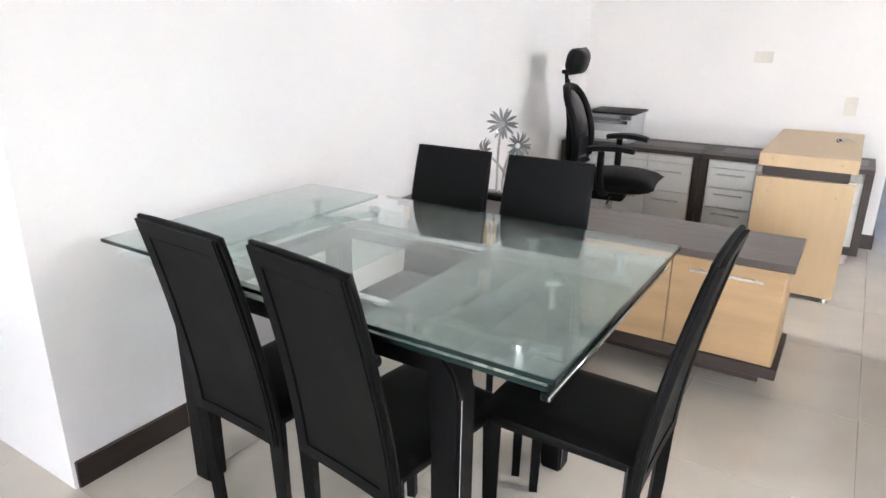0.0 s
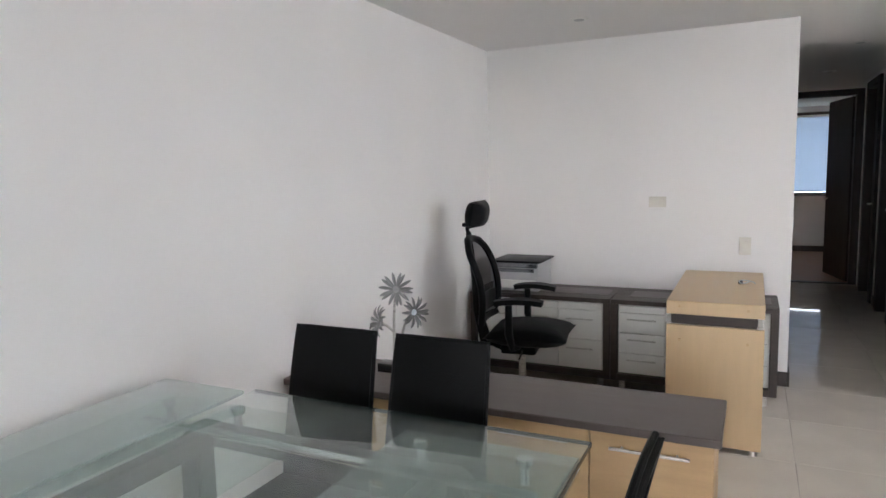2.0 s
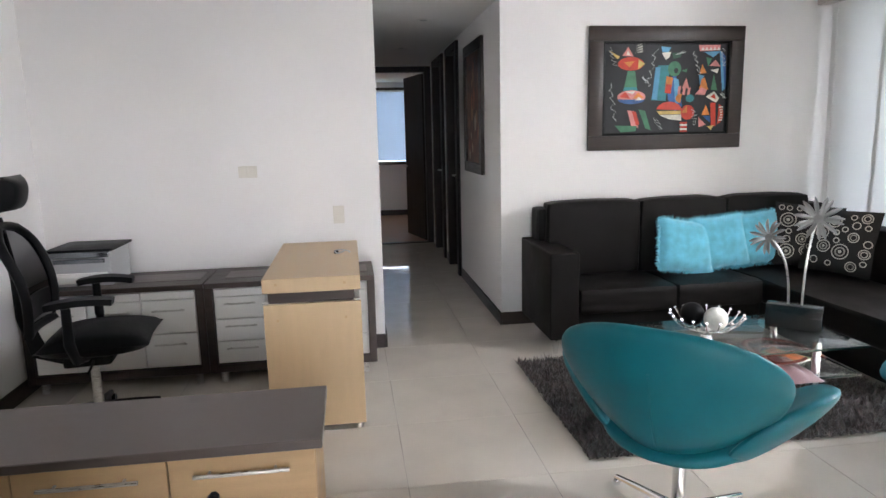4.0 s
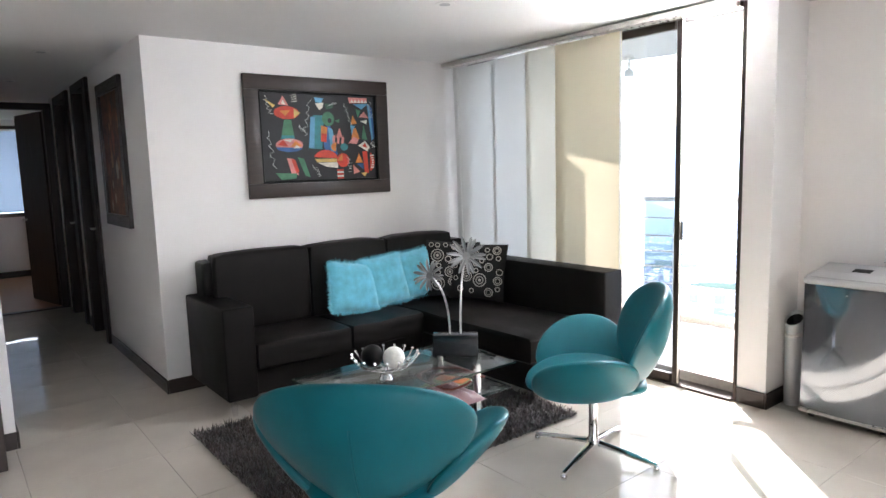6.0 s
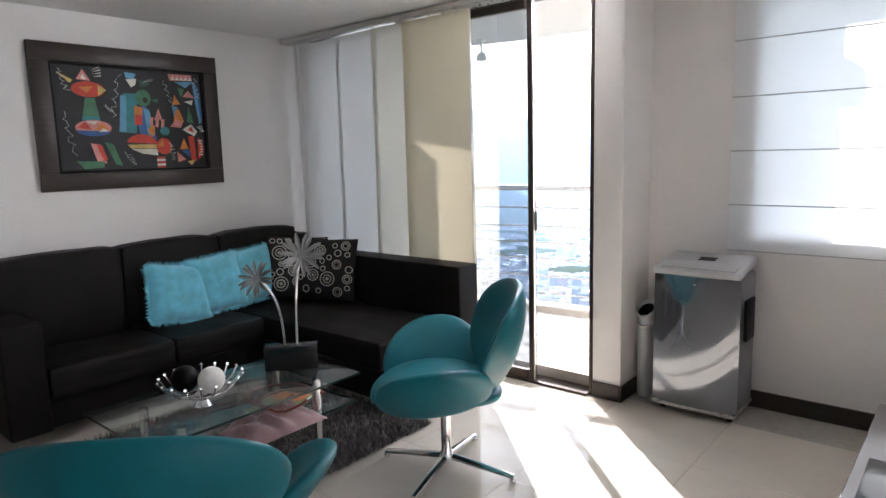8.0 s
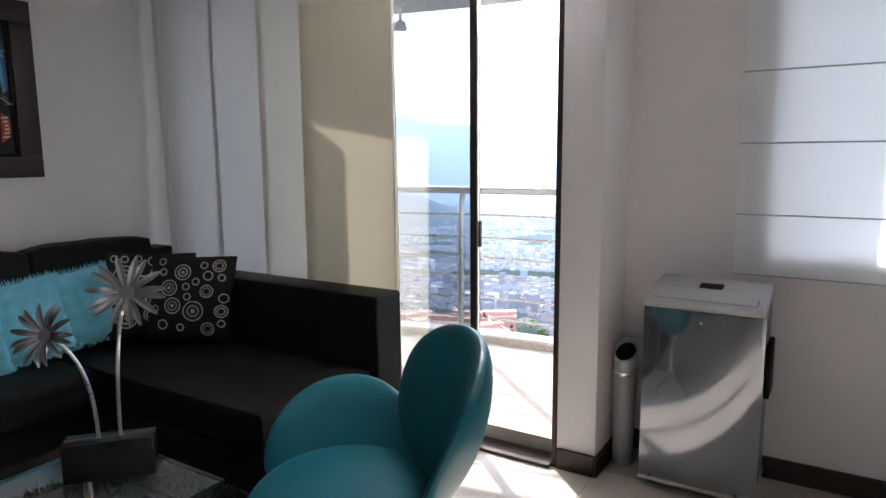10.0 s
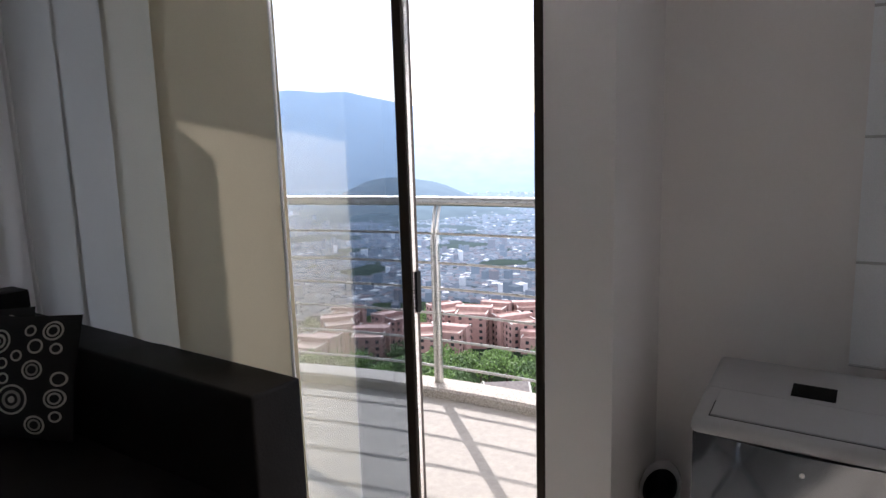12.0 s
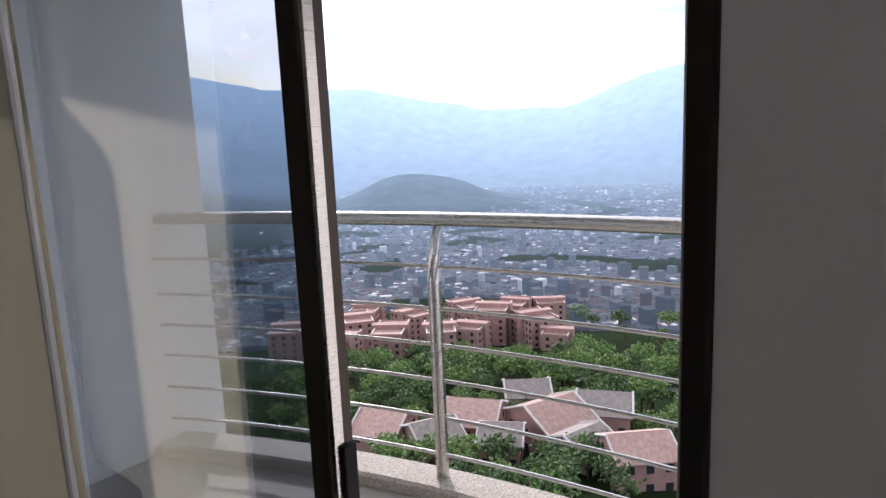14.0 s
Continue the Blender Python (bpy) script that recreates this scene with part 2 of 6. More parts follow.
def tube(bm, pts, r, n=8, flat=1.0):
    """A round bar along a line of points; r may be a list."""
    pts = [Vector(p) for p in pts]
    rings, ref = [], Vector((0.123, 0.321, 0.94))
    for i, p in enumerate(pts):
        d = (pts[min(i + 1, len(pts) - 1)] - pts[max(i - 1, 0)]).normalized()
        a = d.cross(ref)
        a = a.normalized() if a.length > 1e-4 else d.orthogonal().normalized()
        b = d.cross(a)
        rr = r[i] if isinstance(r, (list, tuple)) else r
        rings.append([bm.verts.new(p + rr * (math.cos(k * math.tau / n) * a + flat * math.sin(k * math.tau / n) * b)) for k in range(n)])
    for q, w in zip(rings, rings[1:]):
        for k in range(n):
            bm.faces.new((q[k], q[(k + 1) % n], w[(k + 1) % n], w[k]))
    bm.faces.new(rings[0][::-1])
    bm.faces.new(rings[-1])
    return bm


def lathe(bm, prof, n=24, centre=(0, 0)):
    rings = []
    for r, z in prof:
        rings.append([bm.verts.new((centre[0] + r * math.cos(k * math.tau / n), centre[1] + r * math.sin(k * math.tau / n), z)) for k in range(n)])
    for q, w in zip(rings, rings[1:]):
        for k in range(n):
            bm.faces.new((q[k], q[(k + 1) % n], w[(k + 1) % n], w[k]))
    bm.faces.new(rings[0][::-1])
    bm.faces.new(rings[-1])
    return bm


def sheet(bm, f, nu, nv):
    """A grid of points f(u, v), u and v from 0 to 1."""
    g = [[bm.verts.new(f(i / nu, j / nv)) for j in range(nv + 1)] for i in range(nu + 1)]
    for i in range(nu):
        for j in range(nv):
            bm.faces.new((g[i][j], g[i + 1][j], g[i + 1][j + 1], g[i][j + 1]))
    return bm


def thicken(bm, t):
    bmesh.ops.recalc_face_normals(bm, faces=bm.faces[:])
    bmesh.ops.solidify(bm, geom=bm.faces[:], thickness=t)
    bmesh.ops.recalc_face_normals(bm, faces=bm.faces[:])
    return bm


def pillow(bm, w, h, d, n=14, power=2.6):
    """A stuffed cushion in the xz plane, w wide, h high, d thick."""
    for side in (1, -1):
        def f(u, v, side=side):
            a, b = 2 * u - 1, 2 * v - 1
            k = max(0.0, (1 - abs(a) ** power) * (1 - abs(b) ** power)) ** 0.45
            pinch = 1 - 0.06 * (1 - abs(a)) * abs(b) ** 2 - 0.06 * (1 - abs(b)) * abs(a) ** 2
            return Vector((a * w / 2 * pinch, side * d / 2 * k, b * h / 2 * pinch))
        sheet(bm, f, n, n)
    bmesh.ops.remove_doubles(bm, verts=bm.verts[:], dist=0.0006)
    bmesh.ops.recalc_face_normals(bm, faces=bm.faces[:])
    return bm


def to_mesh(name, bm, material, angle=38):
    me = bpy.data.meshes.new(name)
    bm.to_mesh(me)
    bm.free()
    me.materials.append(material)
    me.polygons.foreach_set("use_smooth", [True] * len(me.polygons))
    me.set_sharp_from_angle(angle=radians(angle))
    return me


def part(name, bm, material, parent, label="", m=None):
    ob = new(name, to_mesh(name, bm, material))
    ob.parent = parent
    if m is not None:
        ob.matrix_basis = m
    return tagged(ob, label)


def thing(name, m, label, category, group=""):
    ob = new(name)
    ob.empty_display_size = 0.1
    ob.matrix_basis = m
    return tagged(ob, label, category, group)


def solid(name, bm, material, label, category, group="", m=None):
    """A thing that is one mesh."""
    ob = new(name, to_mesh(name, bm, material))
    if m is not None:
        ob.matrix_basis = m
    return tagged(ob, label, category, group)


def structure(name, bm, material, label=""):
    ob = new(name, to_mesh(name, bm, material))
    return tagged(ob, label, kind="structure")


# ---- the setting ----
CEIL, YD, YS, XD, XE = 2.37, 5.64, 5.985, 4.04, 4.42     # ceiling, desk wall, sofa wall, door wall, blind wall
structure("ceiling", box(-3.6, 4.9, -3.0, 13.3, CEIL, CEIL + 0.12), M_CEIL)
structure("wall_west", box(-1.72, -1.56, 1.55, YD + 0.15, 0, CEIL), M_WALL)
structure("wall_return", box(-3.6, -1.56, 1.40, 1.55, 0, CEIL), M_WALL)
structure("wall_desk", box(-1.56, 0.53, YD, YD + 0.15, 0, CEIL), M_WALL)
structure("wall_corridor_left", box(0.38, 0.53, YD + 0.15, 9.95, 0, CEIL), M_WALL)
structure("wall_sofa", box(1.43, 4.3, YS, YS + 0.15, 0, CEIL), M_WALL)
for a, b in ((YS + 0.15, 7.78), (8.42, 8.80), (9.55, 9.95)):
    structure("wall_corridor_right", box(1.43, 1.58, a, b, 0, CEIL), M_WALL)
for a, b in ((7.78, 8.42), (8.80, 9.55)):
    structure("wall_over_door", box(1.43, 1.58, a, b, 2.33, CEIL), M_WALL)
structure("pillar", box(XD, 4.76, 3.20, 3.376, 0, CEIL, 0.004), M_WALL)
# unseen wall end, added behind the curtain to stop light leaking past
structure("wall_leak_stop", box(4.02, 4.18, 5.80, YS, 0, CEIL), M_WALL)
bm = bmesh.new()
bx(bm, XE, 4.74, 2.60, 3.20, 0, CEIL)
bx(bm, XE, 4.74, 1.50, 2.60, 0, 0.97)
bx(bm, XE, 4.74, 1.20, 1.50, 0, CEIL)
bx(bm, XE, 4.74, 1.50, 2.60, 2.25, CEIL)
structure("wall_east", bm, M_WALL)
structure("wall_television", box(2.1, XE, 1.22, 1.36, 0, CEIL), M_WALL)
structure("wall_entry_side", box(2.1, 2.25, -2.7, 1.22, 0, CEIL), M_WALL)
bm = bmesh.new()
bx(bm, -3.6, -1.0, -2.85, -2.7, 0, CEIL)
bx(bm, 1.4, 2.25, -2.85, -2.7, 0, CEIL)
bx(bm, -1.0, 1.4, -2.85, -2.7, 0, 0.75)
bx(bm, -1.0, 1.4, -2.85, -2.7, 2.25, CEIL)
structure("wall_back", bm, M_WALL)
structure("wall_far_west", box(-3.75, -3.6, -2.85, 1.55, 0, CEIL), M_WALL)
# bedroom at the corridor's end
bm = bmesh.new()
bx(bm, -1.2, 0.0, 13.15, 13.3, 0, CEIL)
bx(bm, 2.1, 3.2, 13.15, 13.3, 0, CEIL)
bx(bm, 0.0, 2.1, 13.15, 13.3, 0, 0.92)
bx(bm, 0.0, 2.1, 13.15, 13.3, 2.28, CEIL)
structure("wall_bedroom", bm, M_WALL)
structure("wall_bedroom_east", box(3.05, 3.2, 9.95, 13.15, 0, CEIL), M_WALL)
structure("wall_bedroom_west", box(-1.2, -1.05, 9.95, 13.15, 0, CEIL), M_WALL)
bm = bmesh.new()
bx(bm, -1.05, 0.53, 9.95, 10.07, 0, CEIL)
bx(bm, 1.43, 3.05, 9.95, 10.07, 0, CEIL)
structure("wall_bedroom_front", bm, M_WALL)
structure("floor_bedroom", box(-1.2, 3.2, 9.98, 13.2, -0.05, 0.004), M_WOODFLOOR)

# baseboards
def baseboard(x0, x1, y0, y1):
    structure("baseboard", box(x0, x1, y0, y1, 0, 0.098, 0.004, 1), M_BASE)


baseboard(-1.56, -1.546, 1.41, YD - 0.014)
baseboard(-1.56, 0.53, YD - 0.014, YD)
baseboard(0.53, 0.543, YD - 0.014, 9.94)
baseboard(1.417, 1.43, YS - 0.014, 7.70)
baseboard(1.43, XD - 0.16, YS - 0.014, YS)
baseboard(XD - 0.013, XD, 3.20, 3.372)
baseboard(XD - 0.013, XE - 0.013, 3.187, 3.20)
baseboard(XE - 0.013, XE, 1.37, 3.187)
baseboard(2.25, XE - 0.013, 1.36, 1.373)
baseboard(-1.05, 3.05, 13.137, 13.15)
baseboard(1.417, 1.43, 8.50, 8.72)

structure("floor", box(-3.7, 4.75, -2.8, 9.98, -0.09, -0.0025), M_GROUT)

# ---- sliding door, blind window, corridor doors ----
door = thing("door_1", pose(4.04, 3.365, 0), "bronze aluminium sliding balcony door standing open beside the curtain", "sliding door")
tagged(door, kind="structure")
part("jamb", box(-0.004, 0.06, 0.0115, 0.034, 0.0, CEIL - 0.002, 0.003, 1), M_BRONZE, door)
part("header", box(-0.03, 0.09, 0.036, 2.43, 2.335, CEIL - 0.002, 0.003, 1), M_BRONZE, door)
part("track", box(-0.03, 0.10, 0.036, 2.43, -0.001, 0.014, 0.003, 1), M_BRONZE, door)
for k, (a, b, dx) in enumerate(((0.405, 1.52, 0.0), (1.48, 2.43, 0.045))):
    leaf = part("sliding_panel", box(dx - 0.02, dx + 0.02, a, a + 0.036, 0.014, 2.335, 0.004, 1), M_BRONZE, door, "bronze aluminium glazed door panel")
    part("stile", box(dx - 0.02, dx + 0.02, b - 0.05, b, 0.014, 2.335, 0.004, 1), M_BRONZE, leaf)
    part("rail", box(dx - 0.018, dx + 0.018, a + 0.05, b - 0.05, 0.014, 0.075, 0.004, 1), M_BRONZE, leaf)
    part("rail", box(dx - 0.018, dx + 0.018, a + 0.05, b - 0.05, 2.285, 2.335, 0.004, 1), M_BRONZE, leaf)
    pane = part("pane", box(dx - 0.003, dx + 0.003, a + 0.034, b - 0.048, 0.073, 2.287), M_TINTGLASS, leaf, "grey-tinted window glass")
    pane.visible_shadow = False
    if k == 0:
        part("gasket", box(-0.018, -0.004, a - 0.006, a, 0.02, 2.33), M_STEEL, leaf, "pale aluminium edge strip")
        part("latch", box(-0.012, 0.012, a - 0.012, a - 0.005, 0.97, 1.09, 0.003, 1), M_PLASTICBLACK, leaf, "black plastic latch")

win = thing("window_1", pose(XE + 0.20, 2.05, 0.97), "aluminium window behind the white roman blind", "window")
tagged(win, kind="structure")
for y0, y1 in ((-0.55, -0.50), (-0.02, 0.02), (0.50, 0.55)):
    part("window_frame", box(-0.02, 0.02, y0, y1, 0.0, 1.28, 0.003, 1), M_BRONZE, win)
part("window_sill", box(-0.03, 0.05, -0.55, 0.55, 0.0, 0.03, 0.003, 1), M_BRONZE, win)
for y0, y1 in ((-0.50, -0.02), (0.02, 0.50)):
    p = part("pane", box(-0.003, 0.003, y0, y1, 0.03, 1.28), M_GLASS, win)
    p.visible_shadow = False

# roman blind with five stitched folds
blind = thing("roman_blind", pose(XE - 0.03, 1.44, 0.0), "white cloth roman blind lowered over the window", "window blind")
levels = [0.885, 1.135, 1.425, 1.71, 2.0, 2.29]
for a, b in zip(levels, levels[1:]):
    def fold(u, v, a=a, b=b):
        return Vector((0.006 * math.sin(math.pi * v) + 0.0015 * math.sin(9 * u + 4 * v), u * 1.30, a + (b - a) * v))
    part("fold", sheet(bmesh.new(), fold, 12, 5), M_BLIND, blind)
for z in levels[:-1]:
    part("seam", tube(bmesh.new(), [(-0.004, 0.0, z), (-0.004, 1.30, z)], 0.0035, 6), M_ACWHITE, blind, "grey stitched seam with a hidden batten")
part("headrail", box(-0.02, 0.025, 0.0, 1.30, 2.29, 2.335, 0.004, 1), M_WHITE, blind)

# curtain: sliding cloth panels under a rail at the ceiling
curtain = thing("panel_curtain", pose(3.90, 0, 0), "cream and white sliding panel curtain drawn aside from the door", "curtain")
tops = [4.125, 4.66, 4.98, 5.40, 5.90]
for k, (a, b) in enumerate(zip(tops, tops[1:])):
    def drape(u, v, a=a, b=b, k=k):
        y = a - 0.02 * (k > 0) + (b - a + 0.04) * u
        sag = 0.012 * math.sin(3.0 * u + k * 2.1) + 0.010 * math.sin(7 * u + k) * (1 - v) + 0.020 * (1 - v) * math.cos(2.4 * u + k)
        return Vector((0.016 * k + sag, y - 0.05 * u * (1 - v) * (k == 3), 0.03 + 2.29 * v))
    part("curtain_panel", sheet(bmesh.new(), drape, 22, 12), (M_CURTAIN, M_CURTAINC, M_CURTAINW, M_CURTAINW)[k], curtain,
         ("cream cloth panel", "ivory cloth panel", "white cloth panel", "white cloth panel")[k])
part("curtain_rail", box(-0.045, 0.055, 3.39, 5.97, 2.325, 2.362, 0.004, 1), M_STEEL, curtain, "grey aluminium curtain rail")
for k, y in enumerate((4.135, 5.87)):
    part("edge_rod", tube(bmesh.new(), [(0.0 + 0.05 * k, y - 0.05 * k, 0.03), (0.0 + 0.05 * k, y, 2.32)], 0.006, 8), M_WHITE, curtain)

# dark corridor doors
def corridor_door(name, y0, y1):
    d = thing(name, pose(1.50, y0, 0), "closed dark-stained wooden door in a dark frame in the corridor", "door")
    tagged(d, kind="structure")
    w = y1 - y0
    part("door_leaf", box(-0.02, 0.02, 0.06, w - 0.06, 0.01, 2.25, 0.003, 1), M_DOORWOOD, d)
    part("door_frame", box(-0.10, 0.04, -0.04, 0.06, 0, 2.33, 0.006, 1), M_DOORWOOD, d)
    part("door_frame", box(-0.10, 0.04, w - 0.06, w + 0.04, 0, 2.33, 0.006, 1), M_DOORWOOD, d)
    part("door_frame", box(-0.10, 0.04, 0.06, w - 0.06, 2.25, 2.33, 0.006, 1), M_DOORWOOD, d)
    part("door_handle", tube(bmesh.new(), [(-0.02, w - 0.12, 1.0), (-0.06, w - 0.12, 1.0), (-0.06, w - 0.24, 1.0)], 0.009), M_STEEL, d, "brushed steel lever handle")


corridor_door("door_2", 7.78, 8.42)
corridor_door("door_3", 8.80, 9.55)
d4 = thing("door_4", pose(0.53, 9.93, 0), "open dark-stained bedroom door in its frame", "door")
tagged(d4, kind="structure")
part("door_frame", box(0.0, 0.05, 0, 0.14, 0, 2.29, 0.005, 1), M_DOORWOOD, d4)
part("door_frame", box(0.82, 0.90, 0, 0.14, 0, 2.29, 0.005, 1), M_DOORWOOD, d4)
part("door_frame", box(0.0, 0.90, 0, 0.14, 2.24, 2.31, 0.005, 1), M_DOORWOOD, d4)
part("threshold", box(0.05, 0.82, 0.0, 0.10, 0, 0.012, 0.003, 1), M_BASE, d4)
dl = part("door_leaf", box(0, 0.038, 0, 0.78, 0.012, 2.235, 0.003, 1), M_DOORWOOD, d4, "", pose(0.80, 0.14, 0, 0, 0, 13))
part("door_handle", tube(bmesh.new(), [(0, 0.70, 1.0), (-0.05, 0.70, 1.0), (-0.05, 0.58, 1.0)], 0.010), M_STEEL, dl, "brushed steel lever handle")

# bedroom window with venetian slats
bw = thing("window_2", pose(0.0, 13.15, 0.92), "bedroom window in a dark frame with a lowered venetian blind", "window")
tagged(bw, kind="structure")
for x0, x1 in ((0, 0.05), (1.62, 1.67), (2.05, 2.10)):
    part("window_frame", box(x0, x1, 0.02, 0.10, 0, 1.36, 0.003, 1), M_BRONZE, bw)
part("window_frame", box(0, 2.1, 0.0, 0.10, 1.30, 1.36, 0.003, 1), M_BRONZE, bw)
part("window_frame", box(0, 2.1, 0.0, 0.10, 0.0, 0.06, 0.003, 1), M_BRONZE, bw)
pw = part("pane", box(0.05, 2.05, 0.07, 0.076, 0.06, 1.30), M_GLASS, bw)
pw.visible_shadow = False
slat = to_mesh("slat", box(-0.78, 0.78, -0.0145, 0.0145, -0.0008, 0.0008), M_SLAT)
for k in range(46):
    o = new("slat", slat)
    o.parent = bw
    o.matrix_basis = pose(0.83, 0.01, 0.09 + 0.0265 * k, -60, 0, 0)
slat2 = to_mesh("slat", box(-0.19, 0.19, -0.0145, 0.0145, -0.0008, 0.0008), M_SLAT)
for k in range(17):
    o = new("slat", slat2)
    o.parent = bw
    o.matrix_basis = pose(1.85, 0.01, 0.85 + 0.0265 * k, -60, 0, 0)
part("headrail", box(0.02, 2.08, -0.03, 0.03, 1.28, 1.31, 0.003, 1), M_WHITE, bw)

# ---- balcony ----
BC, BR = Vector((0.09, 3.9, 0)), 5.30      # centre and inner radius of the curved kerb


def arc(r, deg, z):
    a = radians(deg)
    return Vector((BC.x + r * math.cos(a), BC.y + r * math.sin(a), z))


A0, A1, AN = -6.0, 22.3, 40


def ring_block(r0, r1, z0, z1, bev=0.0):
    """A curved block between two radii along the balcony's edge."""
    bm = bmesh.new()
    rows = []
    for i in range(AN + 1):
        a = A0 + (A1 - A0) * i / AN
        c = bev
        rows.append([bm.verts.new(p) for p in (arc(r0, a, z0), arc(r0, a, z1 - c), arc(r0 + c, a, z1), arc(r1 - c, a, z1), arc(r1, a, z1 - c), arc(r1, a, z0))])
    n = 6
    for q, w in zip(rows, rows[1:]):
        for k in range(n):
            bm.faces.new((q[k], w[k], w[(k + 1) % n], q[(k + 1) % n]))
    bm.faces.new(rows[0])
    bm.faces.new(rows[-1][::-1])
    bmesh.ops.recalc_face_normals(bm, faces=bm.faces[:])
    return bm


structure("balcony_kerb", ring_block(BR, BR + 0.17, -0.20, 0.135, 0.012), M_CONC, "low kerb of exposed granite chips along the balcony edge")
bm = bmesh.new()
bx(bm, 4.10, 4.8, 3.25, 7.3, -0.20, -0.035)
structure("balcony_slab", bm, M_GROUT)
bm = bmesh.new()
sheet(bm, lambda u, v: (4.14 + (arc(BR + 0.1, A0 + (A1 - A0) * v, 0).x - 4.14) * u, arc(BR + 0.1, A0 + (A1 - A0) * v, 0).y, -0.04), 2, 40)
thicken(bm, 0.12)
structure("balcony_floor", bm, M_GROUT)
bm = bmesh.new()
sheet(bm, lambda u, v: (4.04 + (arc(BR + 0.17, A0 + (A1 - A0) * v, 0).x - 4.04) * u, arc(BR + 0.17, A0 + (A1 - A0) * v, 0).y, CEIL + 0.02), 2, 40)
thicken(bm, -0.18)
structure("balcony_soffit", bm, M_CEIL)
structure("facade_side", box(4.04, 4.35, 6.14, 9.5, -3, 6), M_FACADE)
structure("wall_balcony_end", box(4.19, 5.36, 5.96, 6.12, -0.2, CEIL + 0.02), M_WALL)
structure("facade_above", box(4.04, 4.74, 1.2, 9.5, CEIL + 0.22, 6), M_FACADE)
structure("facade_below", box(4.04, 4.74, 1.2, 9.5, -6, -0.21), M_FACADE)

rail = thing("balcony_railing", pose(0, 0, 0.135), "stainless steel balcony railing with thin horizontal bars on the kerb", "railing")
RR = BR + 0.09
part("top_rail", tube(bmesh.new(), [arc(RR + 0.05, A0 + (A1 - A0) * i / AN, 1.005) for i in range(AN + 1)], 0.026, 12), M_STEEL, rail)
for z in (0.095, 0.245, 0.395, 0.535, 0.675, 0.835):
    part("bar", tube(bmesh.new(), [arc(RR, A0 + (A1 - A0) * i / AN, z) for i in range(AN + 1)], 0.0075, 6), M_STEEL, rail)
for a in (-5.5, 8.2):
    post = part("post", bmesh.new(), M_STEEL, rail)
    bm = bmesh.new()
    for s in (-0.13, 0.13):
        tube(bm, [arc(RR, a + s, 0), arc(RR, a + s, 0.78), arc(RR + 0.008, a + s, 0.86), arc(RR + 0.03, a + s, 0.945), arc(RR + 0.048, a + s, 0.985)], 0.017, 8, 0.55)
    bm.to_mesh(post.data)
    bm.free()

bal_floor = bpy.data.objects["balcony_floor"]
bt_mesh = to_mesh("tile", box(-0.198, 0.198, -0.198, 0.198, -0.012, 0.0, 0.0015, 1), M_BALTILE)
for i in range(4):
    for j in range(11):
        x, y = 4.32 + 0.4 * i, 3.36 + 0.4 * j
        if (Vector((x, y, 0)) - BC).length < BR + 0.12:
            o = new("tile", bt_mesh)
            o.parent = bal_floor
            o.matrix_basis = pose(x, y, -0.022)
lampb = thing("balcony_lamp", pose(5.05, 4.9, CEIL + 0.0), "small white spotlight on the balcony ceiling", "spotlight")
part("base", lathe(bmesh.new(), [(0.03, 0.0), (0.04, -0.008), (0.04, -0.02), (0.03, -0.03)], 20), M_WHITE, lampb)
part("stem", cyl(bmesh.new(), (0, 0, -0.03), (0, 0, -0.11), 0.012), M_WHITE, lampb)
part("head", lathe(bmesh.new(), [(0.012, -0.11), (0.035, -0.12), (0.045, -0.17), (0.042, -0.175)], 20), M_WHITE, lampb)

# ---- the valley outside ----
M_BRICK = mat("terracotta_brick", (0.36, 0.22, 0.195), 0.85, var=0.18, scale=0.5, bscale=6, per_object=0.08)
M_ROOF = mat("clay_roof_tiles", (0.38, 0.25, 0.21), 0.85, var=0.25, scale=1.2, bscale=8, per_object=0.1)
M_ROOFGREY = mat("weathered_grey_roof", (0.25, 0.22, 0.20), 0.85, var=0.25, scale=1.0, bscale=8)
M_TRIM = mat("pale_roof_trim", (0.62, 0.58, 0.54), 0.8, var=0.1, scale=1)
M_DARKWIN = mat("dark_window_pane", (0.03, 0.035, 0.04), 0.15, var=0.1)
M_LEAF = mat("tree_foliage", (0.12, 0.21, 0.045), 0.8, var=0.6, scale=1.4, bscale=7, sheen=0.2)
M_LEAF2 = mat("dark_tree_foliage", (0.07, 0.12, 0.04), 0.8, var=0.6, scale=1.4, bscale=7)
M_BARK = mat("bark", (0.10, 0.07, 0.05), 0.9, var=0.3, scale=4)
M_ROAD = mat("asphalt", (0.075, 0.075, 0.08), 0.9, var=0.2, scale=0.6)


